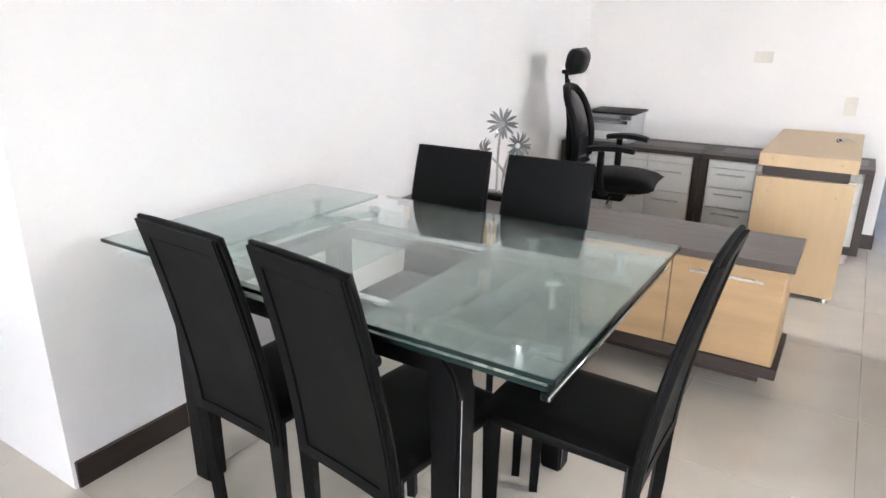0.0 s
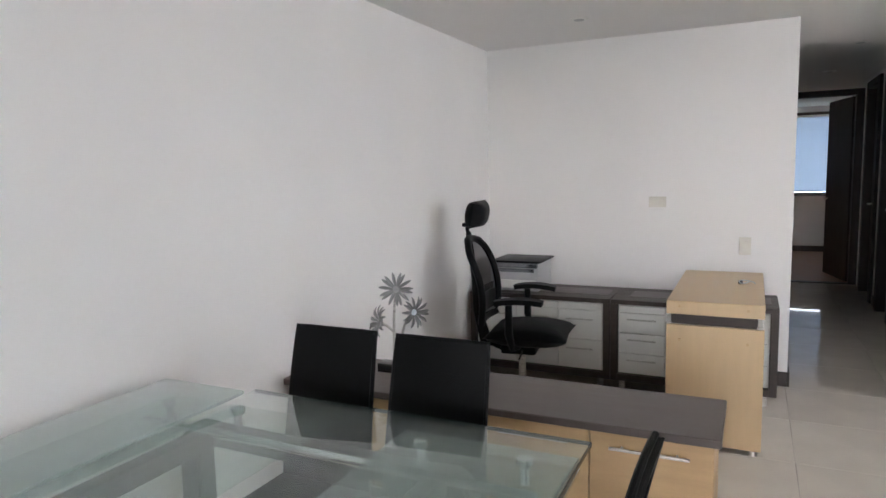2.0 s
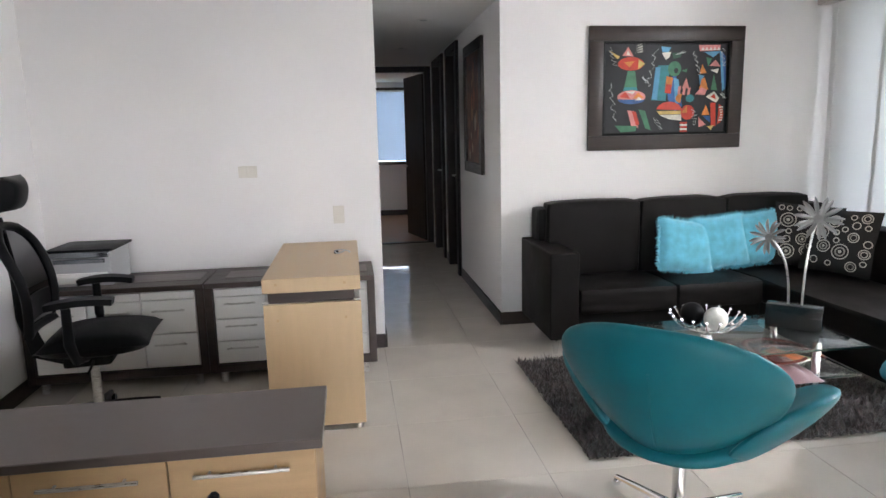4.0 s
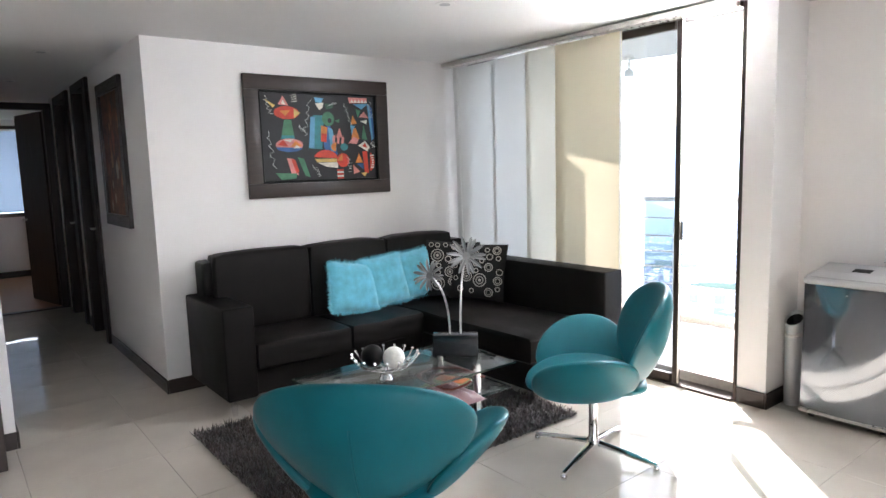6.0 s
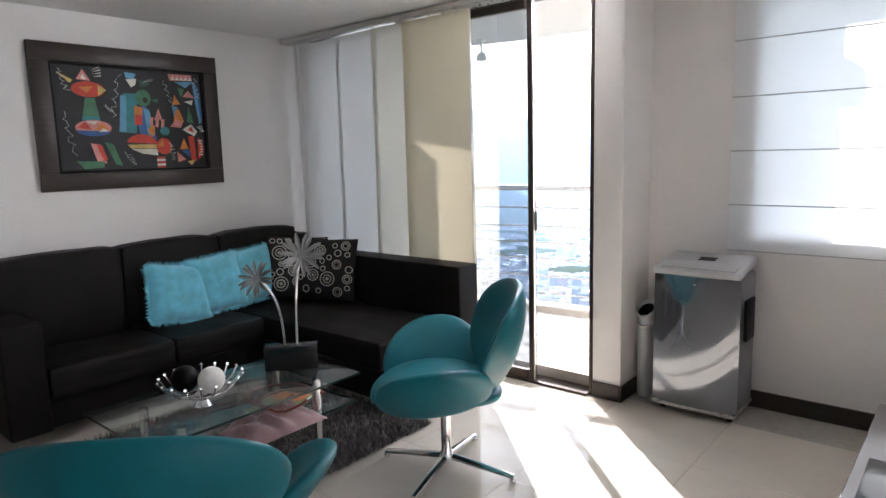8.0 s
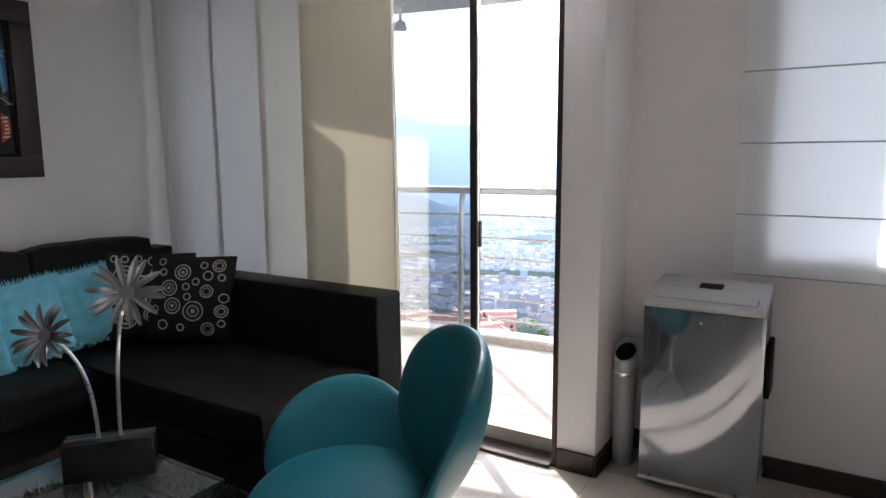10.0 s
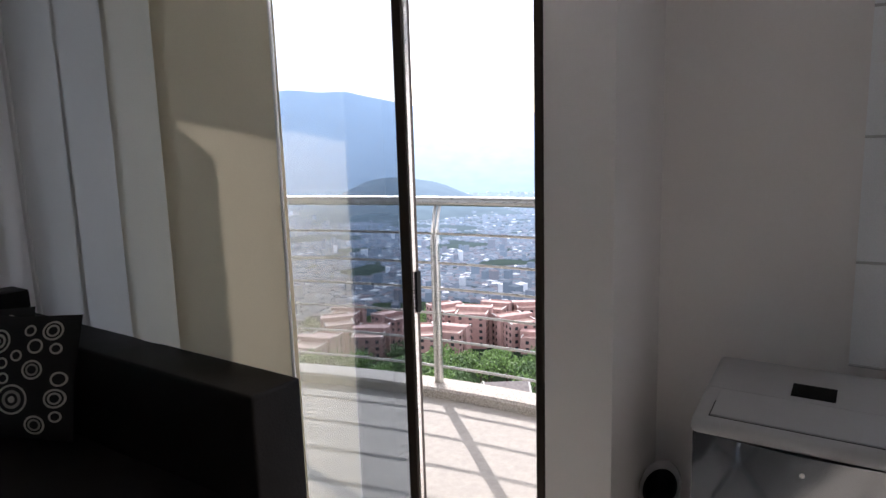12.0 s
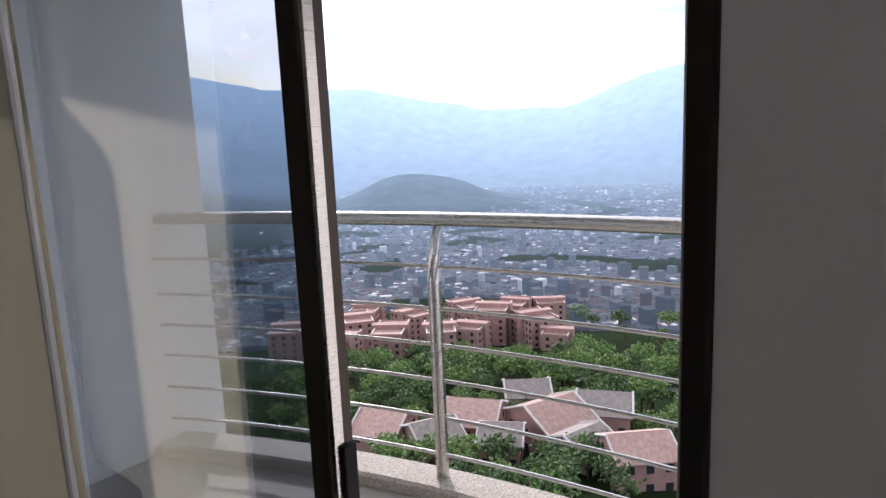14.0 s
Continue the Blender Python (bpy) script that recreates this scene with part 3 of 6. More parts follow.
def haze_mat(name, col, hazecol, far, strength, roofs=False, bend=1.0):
    """Distance: plain colours, with haze painted as emission growing towards the valley's far end."""
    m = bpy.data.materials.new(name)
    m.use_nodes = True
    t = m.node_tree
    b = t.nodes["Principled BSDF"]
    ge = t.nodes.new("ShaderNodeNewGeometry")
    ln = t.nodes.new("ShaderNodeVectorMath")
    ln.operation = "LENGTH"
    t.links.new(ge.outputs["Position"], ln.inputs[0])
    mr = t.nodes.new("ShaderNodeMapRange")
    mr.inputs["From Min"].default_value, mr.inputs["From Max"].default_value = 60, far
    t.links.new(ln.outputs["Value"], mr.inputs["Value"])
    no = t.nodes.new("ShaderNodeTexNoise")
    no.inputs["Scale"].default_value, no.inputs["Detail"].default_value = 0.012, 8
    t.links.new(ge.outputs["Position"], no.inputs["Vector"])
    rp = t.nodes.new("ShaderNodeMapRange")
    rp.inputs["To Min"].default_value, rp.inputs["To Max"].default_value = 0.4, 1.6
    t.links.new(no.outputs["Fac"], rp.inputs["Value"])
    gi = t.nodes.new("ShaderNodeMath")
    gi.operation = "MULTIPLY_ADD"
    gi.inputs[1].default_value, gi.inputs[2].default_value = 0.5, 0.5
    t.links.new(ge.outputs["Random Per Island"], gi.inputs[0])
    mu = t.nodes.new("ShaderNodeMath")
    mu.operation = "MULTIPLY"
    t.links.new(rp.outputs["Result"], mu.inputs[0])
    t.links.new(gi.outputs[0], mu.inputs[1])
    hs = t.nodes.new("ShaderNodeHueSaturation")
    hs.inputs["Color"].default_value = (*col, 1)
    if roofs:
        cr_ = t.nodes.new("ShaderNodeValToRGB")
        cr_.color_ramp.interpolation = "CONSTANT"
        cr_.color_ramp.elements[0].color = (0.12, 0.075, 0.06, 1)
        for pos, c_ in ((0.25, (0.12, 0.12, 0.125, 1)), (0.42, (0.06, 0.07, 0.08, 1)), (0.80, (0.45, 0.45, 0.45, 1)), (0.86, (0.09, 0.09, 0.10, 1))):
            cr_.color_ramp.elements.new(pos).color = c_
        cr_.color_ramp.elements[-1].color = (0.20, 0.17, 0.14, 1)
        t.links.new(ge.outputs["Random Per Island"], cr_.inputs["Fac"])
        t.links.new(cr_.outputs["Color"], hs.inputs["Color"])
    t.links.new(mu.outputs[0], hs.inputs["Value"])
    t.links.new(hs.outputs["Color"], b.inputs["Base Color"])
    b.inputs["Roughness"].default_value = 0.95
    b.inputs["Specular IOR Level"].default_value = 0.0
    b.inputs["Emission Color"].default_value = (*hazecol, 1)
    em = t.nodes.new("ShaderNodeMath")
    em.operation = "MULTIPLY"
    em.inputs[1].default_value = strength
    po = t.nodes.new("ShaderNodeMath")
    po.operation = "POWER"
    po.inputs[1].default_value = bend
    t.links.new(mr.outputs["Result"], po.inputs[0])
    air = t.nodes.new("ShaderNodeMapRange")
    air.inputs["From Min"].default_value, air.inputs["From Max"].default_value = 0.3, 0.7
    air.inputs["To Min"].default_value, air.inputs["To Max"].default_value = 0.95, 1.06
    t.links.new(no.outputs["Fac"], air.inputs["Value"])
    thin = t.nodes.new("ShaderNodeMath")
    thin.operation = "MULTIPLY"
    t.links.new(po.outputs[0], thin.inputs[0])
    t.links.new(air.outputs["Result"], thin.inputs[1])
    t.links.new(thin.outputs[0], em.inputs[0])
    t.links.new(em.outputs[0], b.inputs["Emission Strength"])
    return m


# colour of the lit air, painted into ground and city as glow
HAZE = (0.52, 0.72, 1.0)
M_HAZED_CITY = haze_mat("hazed_far_city", (0.52, 0.50, 0.48), HAZE, 3400, 0.66, True, 0.85)
M_HAZED_VALLEY = haze_mat("hazed_valley_ground", (0.026, 0.040, 0.018), HAZE, 5000, 1.7, False, 1.9)


def ground_z(r):
    """Height of the ground below the balcony, by distance."""
    pts = [(0, -34), (60, -43), (124, -59.5), (200, -77), (290, -91.5), (420, -118), (900, -180), (1700, -236), (2600, -245), (6000, -245)]
    for (a, za), (b, zb) in zip(pts, pts[1:]):
        if r <= b:
            k = (r - a) / (b - a)
            return za + (zb - za) * k
    return pts[-1][1]


def at_az(az, r):
    a = radians(az)
    return 4 + r * math.cos(a), 4 + r * math.sin(a)


def ease(k):
    k = max(0.0, min(1.0, k))
    return k * k * (3 - 2 * k)


def terrain(u, v):
    az = -55 + 180 * u
    r = 12 + 4700 * v ** 2.2
    x, y = at_az(az, r)
    z = ground_z(r)
    z += 118 * math.exp(-(abs((az - 37.8) / 6.2) ** 3.2 + ((r - 2700) / 300) ** 2)) * (0.9 + 0.25 * noise.noise(Vector((x, y, 0)) * 0.004))
    z += 3.0 * noise.noise(Vector((x, y, 3)) * 0.02) * min(1, r / 100)
    # ridges that close the valley
    ridge = (225 + 175 * ease((az - 30) / 16) + 215 * ease((26 - az) / 11)
             + 34 * noise.noise(Vector((az * 0.22, 1.7, 0))) + 22 * noise.noise(Vector((az * 0.6, 0, 5))) + 9 * noise.noise(Vector((az * 1.7, 0, 9))))
    rise = max(0.0, min(1.0, (r - 3300) / 1200))
    z += (rise ** 1.2) * (ridge + 240)
    # a nearer shoulder on the left of the valley
    sh = max(0.0, min(1.0, (az - 48) / 14)) * max(0.0, min(1.0, (r - 1300) / 1600))
    z += sh * (150 + 70 * noise.noise(Vector((x, y, 1)) * 0.0022))
    return Vector((x, y, z))


# hill and ridges take their blue haze from the material's emission
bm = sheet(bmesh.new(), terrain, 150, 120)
g = structure("ground", bm, M_HAZED_VALLEY)
tagged(structure("backdrop", sheet(bmesh.new(), lambda u, v: Vector((*at_az(125 + 180 * u, 12 + 4600 * v * v), -34 - 200 * v)), 24, 12), M_HAZED_VALLEY), kind="structure")


def tree(bm_leaf, bm_wood, x, y, z, h, w, rnd):
    """A trunk with limbs and a crown of many small leaf clumps."""
    tube(bm_wood, [(x, y, z), (x + 0.03 * h, y, z + 0.3 * h), (x, y + 0.03 * h, z + 0.6 * h)], [0.035 * h, 0.025 * h, 0.012 * h], 6)
    for k in range(3):
        a = rnd.random() * 6.28
        tube(bm_wood, [(x, y, z + 0.3 * h), (x + 0.3 * w * math.cos(a), y + 0.3 * w * math.sin(a), z + 0.62 * h)], [0.018 * h, 0.007 * h], 5)
    for k in range(150):
        a, b, q = rnd.random() * 6.28, math.asin(rnd.uniform(-0.55, 1)), rnd.random() ** 0.4
        wob = 0.75 + 0.35 * noise.noise(Vector((math.cos(a) * 1.7 + x, math.sin(a) * 1.7 + y, b * 1.5)))
        c = Vector((x + 0.5 * w * q * wob * math.cos(a) * math.cos(b), y + 0.5 * w * q * wob * math.sin(a) * math.cos(b), z + 0.62 * h + 0.36 * h * q * wob * math.sin(b)))
        s = w * rnd.uniform(0.035, 0.085)
        m = Matrix.Translation(c) @ Euler((rnd.random() * 6, rnd.random() * 6, rnd.random() * 6)).to_matrix().to_4x4() @ Matrix.Diagonal((s, s * 0.8, s * 0.45, 1))
        v = [bm_leaf.verts.new(m @ Vector(p)) for p in ((1, 0, 0), (-0.5, 0.87, 0.2), (-0.5, -0.87, 0.2), (0, 0, 1), (0.2, 0.1, -0.9))]
        for f in ((0, 1, 3), (1, 2, 3), (2, 0, 3), (1, 0, 4), (2, 1, 4), (0, 2, 4)):
            bm_leaf.faces.new([v[i] for i in f])


def plant_tree(az, r, h, w, rnd, leaf):
    x, y = at_az(az, r)
    t = thing("tree", pose(x, y, ground_z(r)), "leafy green broad-crowned tree on the slope below", "tree", "trees on the slope")
    bl, bw_ = bmesh.new(), bmesh.new()
    tree(bl, bw_, 0, 0, 0, h, w, rnd)
    part("crown", bl, leaf, t)
    part("trunk", bw_, M_BARK, t)
    return t


rnd = random.Random(5)
protos = [plant_tree(36 - 3 * k, 200, 11, 12, rnd, M_LEAF if k % 2 else M_LEAF2) for k in range(4)]


def copse(n, az0, az1, r0, r1, s0=0.7, s1=1.25):
    for k in range(n):
        az, r = rnd.uniform(az0, az1), rnd.uniform(r0, r1)
        x, y = at_az(az, r)
        c = copy_thing(rnd.choice(protos), pose(x, y, ground_z(r) - 0.5, 0, 0, rnd.uniform(0, 360)))
        c.scale = [rnd.uniform(s0, s1)] * 3


copse(110, 10, 52, 172, 242, 0.7, 1.2)
copse(70, 14, 52, 128, 172, 0.45, 0.85)
copse(40, 0, 21, 150, 310, 0.7, 1.3)
copse(40, 18, 50, 80, 106, 0.4, 0.75)
copse(12, 30, 52, 125, 170, 0.5, 0.9)
copse(50, 4, 50, 335, 440, 0.8, 1.5)
copse(10, 8, 26, 112, 150, 0.5, 0.8)


def house(az, r, w, d, h, turn, roof_mat, wall_mat=None):
    """A small brick house with a gabled clay roof, pale verge trim and windows."""
    x, y = at_az(az, r)
    z = ground_z(r)
    t = thing("house", pose(x, y, z, 0, 0, turn), "terracotta brick house with a clay roof and pale roof edges", "house", "houses below the balcony")
    part("wall", box(-w / 2, w / 2, -d / 2, d / 2, -6, h), wall_mat or M_BRICK, t)
    rise = 0.22 * w
    bm = bmesh.new()
    for s in (-1, 1):
        a = [bm.verts.new(p) for p in ((s * (w / 2 + 0.5), -d / 2 - 0.5, h - 0.2), (s * (w / 2 + 0.5), d / 2 + 0.5, h - 0.2), (0, d / 2 + 0.5, h + rise), (0, -d / 2 - 0.5, h + rise))]
        bm.faces.new(a)
    thicken(bm, 0.3)
    rf = part("roof", bm, roof_mat, t)
    for e in (-1, 1):
        bm = bmesh.new()
        q = [bm.verts.new(p) for p in ((-w / 2, e * d / 2, h - 0.02), (w / 2, e * d / 2, h - 0.02), (0, e * d / 2, h + rise - 0.1))]
        bm.faces.new(q if e < 0 else q[::-1])
        part("gable", bm, wall_mat or M_BRICK, t)
    for e in (-1, 1):
        for s in (-1, 1):
            part("verge", tube(bmesh.new(), [(s * (w / 2 + 0.5), e * (d / 2 + 0.55), h - 0.05), (0, e * (d / 2 + 0.55), h + rise + 0.15)], 0.24, 4), M_TRIM, rf)
    for face in (-1, 1):
        for k in range(3):
            for lv in range(max(1, int(h / 3))):
                xx, zz = -w / 2 + (k + 0.5) * w / 3, 1.2 + 3.0 * lv
                part("window", box(xx - 0.6, xx + 0.6, face * d / 2 - 0.08, face * d / 2 + 0.08, zz, zz + 1.3), M_DARKWIN, t)
                yy = -d / 2 + (k + 0.5) * d / 3
                part("window", box(face * w / 2 - 0.08, face * w / 2 + 0.08, yy - 0.6, yy + 0.6, zz, zz + 1.3), M_DARKWIN, t)
    return t


for az, r, w, d, h, turn, rm in ((33.5, 122, 13, 10, 6.5, 20, M_ROOF), (26.5, 118, 14, 11, 7, 65, M_ROOF), (28.6, 150, 11, 10, 7, 35, M_ROOFGREY), (21.5, 128, 12, 10, 8, 20, M_ROOFGREY),
                             (37.5, 112, 10, 8, 5, 60, M_ROOFGREY), (18.5, 98, 10, 9, 6, 40, M_ROOF), (31, 108, 9, 7, 5, 25, M_ROOFGREY), (42, 120, 12, 9, 6, 15, M_ROOF), (23.5, 105, 9, 8, 5, 70, M_ROOFGREY)):
    house(az, r, w, d, h, turn, rm)


def block(az, r, w, d, storeys, turn):
    """A brick apartment block with rows of windows."""
    x, y = at_az(az, r)
    t = thing("apartment_block", pose(x, y, ground_z(r), 0, 0, turn), "red brick apartment block with rows of dark windows", "apartment building", "brick apartment blocks")
    h = 2.9 * storeys
    part("wall", box(-w / 2, w / 2, -d / 2, d / 2, -8, h), M_BRICK, t)
    part("stair_tower", box(-2.0, 2.0, -d / 2 - 1.4, d / 2 + 1.4, -8, h + 2.2), M_BRICK, t)
    rf = part("roof", box(-w / 2 + 0.35, w / 2 - 0.35, -d / 2 + 0.35, d / 2 - 0.35, h - 0.5, h + 0.25), M_ROOF, t)
    for q in (-1, 1):
        part("parapet", box(-w / 2, w / 2, q * (d / 2 - 0.15) - 0.15, q * (d / 2 - 0.15) + 0.15, h, h + 0.8), M_BRICK, rf)
        part("parapet", box(q * (w / 2 - 0.15) - 0.15, q * (w / 2 - 0.15) + 0.15, -d / 2 + 0.3, d / 2 - 0.3, h, h + 0.8), M_BRICK, rf)
        part("coping", box(-w / 2 - 0.1, w / 2 + 0.1, q * (d / 2 - 0.15) - 0.25, q * (d / 2 - 0.15) + 0.25, h + 0.8, h + 0.95), M_TRIM, rf)
    win_x = to_mesh("window", box(-0.7, 0.7, -0.06, 0.06, 0, 1.4), M_DARKWIN)
    n = int(w / 3.2)
    for lv in range(storeys):
        for k in range(n):
            for face in (-1, 1):
                o = new("window", win_x)
                o.parent = t
                o.matrix_basis = pose(-w / 2 + (k + 0.5) * w / n, face * (d / 2 + 0.02), 0.9 + 2.9 * lv)
        for k in range(int(d / 4)):
            o = new("window", win_x)
            o.parent = t
            o.matrix_basis = pose(-w / 2 - 0.02, -d / 2 + (k + 0.5) * d / int(d / 4), 0.9 + 2.9 * lv, 0, 0, 90)
    return t


for az, r, w, d, s, turn in ((41, 268, 22, 13, 4, 30), (36.5, 262, 20, 12, 4, 40), (31.5, 285, 18, 14, 6, 20), (27.8, 275, 20, 13, 5, 55), (43.0, 330, 20, 14, 6, 25), (46, 250, 22, 12, 4, 15), (34, 315, 22, 13, 6, 60),
                           (29.5, 325, 20, 13, 6, 10), (26.5, 330, 16, 14, 6, 35), (39, 310, 20, 12, 5, 75), (44, 300, 22, 13, 5, 50), (33.5, 262, 14, 11, 4, 10), (50, 280, 22, 13, 5, 35), (25.8, 262, 13, 11, 3, 15)):
    block(az, r, w, d, s, turn)

# the road below, and the far city as one scatter of small buildings
bm = bmesh.new()
sheet(bm, lambda u, v: Vector((*at_az(4 + 22 * u, 165 + 55 * u + 8 * v - 20 * u * u), ground_z(165 + 55 * u + 8 * v - 20 * u * u) + 1.5)), 30, 1)
structure("road", bm, M_ROAD)
verts, faces = [], []
for k in range(70000):
    az = rnd.uniform(-18, 86)
    r = 350 + 2950 * rnd.random() ** 1.35
    if az > 50 and r > 1500 + (62 - az) * 40:
        continue
    if abs(az - 37.8) < 7.5 and abs(r - 2700) < 420:
        continue
    if noise.noise(Vector((*at_az(az, r), 0)) * 0.006) < -0.22:
        continue
    x, y = at_az(az, r)
    tall = rnd.random() < (0.02 if r > 1200 else 0.012)
    w = rnd.uniform(4, 10) * (1.1 if tall else 1) * (1 + r / 3500)
    d = rnd.uniform(3, 8) * (1 + r / 3500)
    h = rnd.uniform(8, 18) if tall else rnd.uniform(1.0, 3.2)
    z, c, s = ground_z(r) - 4, math.cos(az * 3.1), math.sin(az * 3.1)
    i0 = len(verts)
    for zz in (z, z + h + 4):
        for a, b in ((-1, -1), (1, -1), (1, 1), (-1, 1)):
            verts.append((x + c * a * w / 2 - s * b * d / 2, y + s * a * w / 2 + c * b * d / 2, zz))
    faces += [(i0 + 4, i0 + 5, i0 + 6, i0 + 7), (i0, i0 + 1, i0 + 5, i0 + 4), (i0 + 1, i0 + 2, i0 + 6, i0 + 5), (i0 + 2, i0 + 3, i0 + 7, i0 + 6), (i0 + 3, i0, i0 + 4, i0 + 7)]
city = bpy.data.meshes.new("hazed_far_city")
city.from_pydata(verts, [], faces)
city.materials.append(M_HAZED_CITY)
tagged(new("hazed_far_city", city), "far city of small buildings filling the valley, paled by painted haze", "city", kind="stuff")

# ---- dining table ----
tbl = thing("dining_table", pose(-0.58, 2.015, 0), "extending glass dining table on black leather-clad legs", "dining table")
bm = box(-0.545, 0.53, -0.455, 0.455, 0.785, 0.797, 0.003, 2)
part("tabletop", bm, M_TABLEGLASS, tbl, "clear green-tinted glass top")
part("extension_leaf", box(-0.875, -0.535, -0.455, 0.40, 0.8, 0.812, 0.003, 2), M_FROST, tbl, "frosted pale green glass leaf")
part("lower_leaf", box(-0.845, -0.20, -0.43, 0.40, 0.752, 0.762, 0.003, 2), M_TABLEGLASS, tbl)
part("lower_leaf", box(0.02, 0.505, -0.43, 0.43, 0.752, 0.762, 0.003, 2), M_FROST, tbl, "frosted pale green glass leaf")
for x0, x1, y0, y1, z in ((-0.545, 0.53, -0.4575, -0.455, 0.791), (-0.545, 0.53, 0.455, 0.4575, 0.791), (0.53, 0.5325, -0.455, 0.455, 0.791), (-0.875, -0.535, -0.4575, -0.455, 0.806), (0.505, 0.5075, -0.43, 0.43, 0.757), (0.02, 0.505, -0.4325, -0.43, 0.757)):
    part("glass_edge", box(x0, x1, y0, y1, z - 0.005, z + 0.005), M_GLASSEDGE, tbl, "dark green polished edge")
for sx in (-1, 1):
    for sy in (-1, 1):
        px, py = (0.24 if sx > 0 else -0.68), sy * 0.33
        bm = bmesh.new()
        rows = []
        for z, k, w in ((0.0, 0.0, 0.036), (0.35, 0.0, 0.040), (0.62, 0.0, 0.042), (0.68, -0.015, 0.042), (0.72, -0.05, 0.040)):
            cx, cy = px + k * sx, py
            rows.append([bm.verts.new((cx + a * w, cy + b * 0.036, z)) for a, b in ((-1, -1), (1, -1), (1, 1), (-1, 1))])
        for q, w_ in zip(rows, rows[1:]):
            for k in range(4):
                bm.faces.new((q[k], q[(k + 1) % 4], w_[(k + 1) % 4], w_[k]))
        bm.faces.new(rows[0][::-1])
        bm.faces.new(rows[-1])
        bmesh.ops.bevel(bm, geom=bm.edges[:], offset=0.008, segments=2, affect="EDGES")
        leg = part("leg", bm, M_BLACKLEATHER, tbl)
        part("stitching", tube(bmesh.new(), [(px + 0.037 * sx, py - 0.030, 0.02), (px + 0.043 * sx, py - 0.030, 0.62)], 0.0009, 5), M_ACWHITE, leg, "white stitched seam")
for y in (-0.33, 0.33):
    part("apron_rail", box(-0.66, 0.22, y - 0.03, y + 0.03, 0.66, 0.72, 0.012), M_BLACKLEATHER, tbl)
    part("slide_rail", tube(bmesh.new(), [(-0.80, y * 0.75, 0.735), (0.46, y * 0.75, 0.735)], 0.014, 10), M_CHROME, tbl, "chrome slide rail")
for x in (-0.60, 0.18):
    part("cross_rail", box(x - 0.03, x + 0.03, -0.30, 0.30, 0.66, 0.72, 0.012), M_BLACKLEATHER, tbl)
for x, y in ((-0.50, 0.33), (0.12, 0.33), (-0.50, -0.33), (0.12, -0.33), (0.33, 0.0), (-0.75, -0.30), (-0.75, 0.30), (0.40, -0.33), (0.40, 0.33)):
    part("glass_support", lathe(bmesh.new(), [(0.012, 0.72), (0.012, 0.768), (0.021, 0.770), (0.021, 0.785)], 16, (x, y)), M_CHROME, tbl, "chrome glass support")

part("leaf_rail", box(0.488, 0.506, -0.42, 0.42, 0.722, 0.742, 0.003, 1), M_BLACKLEATHER, tbl)
part("leaf_trim", box(0.506, 0.511, -0.425, 0.425, 0.728, 0.738, 0.001, 1), M_CHROME, tbl, "chrome trim strip")
# ---- dining chairs: back at -y, facing +y ----
def dining_chair(m):
    c = thing("dining_chair", m, "black leather high-back dining chair pushed up to the glass table", "chair", "chairs round the dining table")

    def seat(u, v):
        a, b = 2 * u - 1, 2 * v - 1
        k = max(0.0, (1 - abs(a) ** 6) * (1 - abs(b) ** 6)) ** 0.5
        return Vector((0.178 * a * (1 - 0.05 * v), 0.03 + 0.41 * v, 0.448 + 0.022 * k + 0.008 * v))
    bm = sheet(bmesh.new(), seat, 12, 12)
    bx(bm, -0.170, 0.170, 0.035, 0.432, 0.418, 0.452, 0.012, 2)
    part("seat", bm, M_BLACKLEATHER, c)

    def back(u, v):
        a = 2 * u - 1
        x = a * (0.172 - 0.014 * v)
        return Vector((x, 0.035 - 0.105 * v ** 1.45 + 0.004 * (1 - a * a), 0.372 + 0.578 * v))
    b = part("backrest", thicken(sheet(bmesh.new(), back, 8, 14), 0.022), M_BLACKLEATHER, c)
    rim = [back(0, v / 12) for v in range(13)] + [back(u / 6, 1) for u in range(1, 7)] + [back(1, 1 - v / 12) for v in range(1, 13)]
    part("piping", tube(bmesh.new(), [p + Vector((0, -0.006, 0)) for p in rim], 0.008, 8), M_BLACKLEATHER, b)
    for u0, u1, v0, v1 in ((0.02, 0.12, 0.0, 1.0), (0.88, 0.98, 0.0, 1.0), (0.12, 0.88, 0.925, 1.0), (0.12, 0.88, 0.0, 0.06)):
        strip = sheet(bmesh.new(), lambda u, v: back(u0 + (u1 - u0) * u, v0 + (v1 - v0) * v) + Vector((0, -0.020, 0)), 3, 12)
        part("border", thicken(strip, 0.006), M_BLACKLEATHER, b)
    for u0, v0, u1, v1 in ((0.13, 0.07, 0.13, 0.915), (0.87, 0.07, 0.87, 0.915), (0.13, 0.915, 0.87, 0.915)):
        part("stitching", tube(bmesh.new(), [back(u0 + (u1 - u0) * k / 10, v0 + (v1 - v0) * k / 10) + Vector((0, -0.0225, 0)) for k in range(11)], 0.0016, 5), M_BLACKLEATHER, b)
    for sx in (-1, 1):
        part("leg", tube(bmesh.new(), [(sx * 0.152, 0.045, 0.0), (sx * 0.155, 0.035, 0.2), (sx * 0.156, 0.030, 0.44)], [0.018, 0.021, 0.025], 4), M_BLACKLEATHER, c)
        part("leg", tube(bmesh.new(), [(sx * 0.146, 0.405, 0.0), (sx * 0.150, 0.398, 0.43)], [0.018, 0.025], 4), M_BLACKLEATHER, c)
    return c


ch = dining_chair(pose(-0.955, 1.548, 0, 0, 0, -3))
copy_thing(ch, pose(-0.565, 1.542, 0, 0, 0, -8))
copy_thing(ch, pose(-0.975, 2.64, 0, 0, 0, 180))
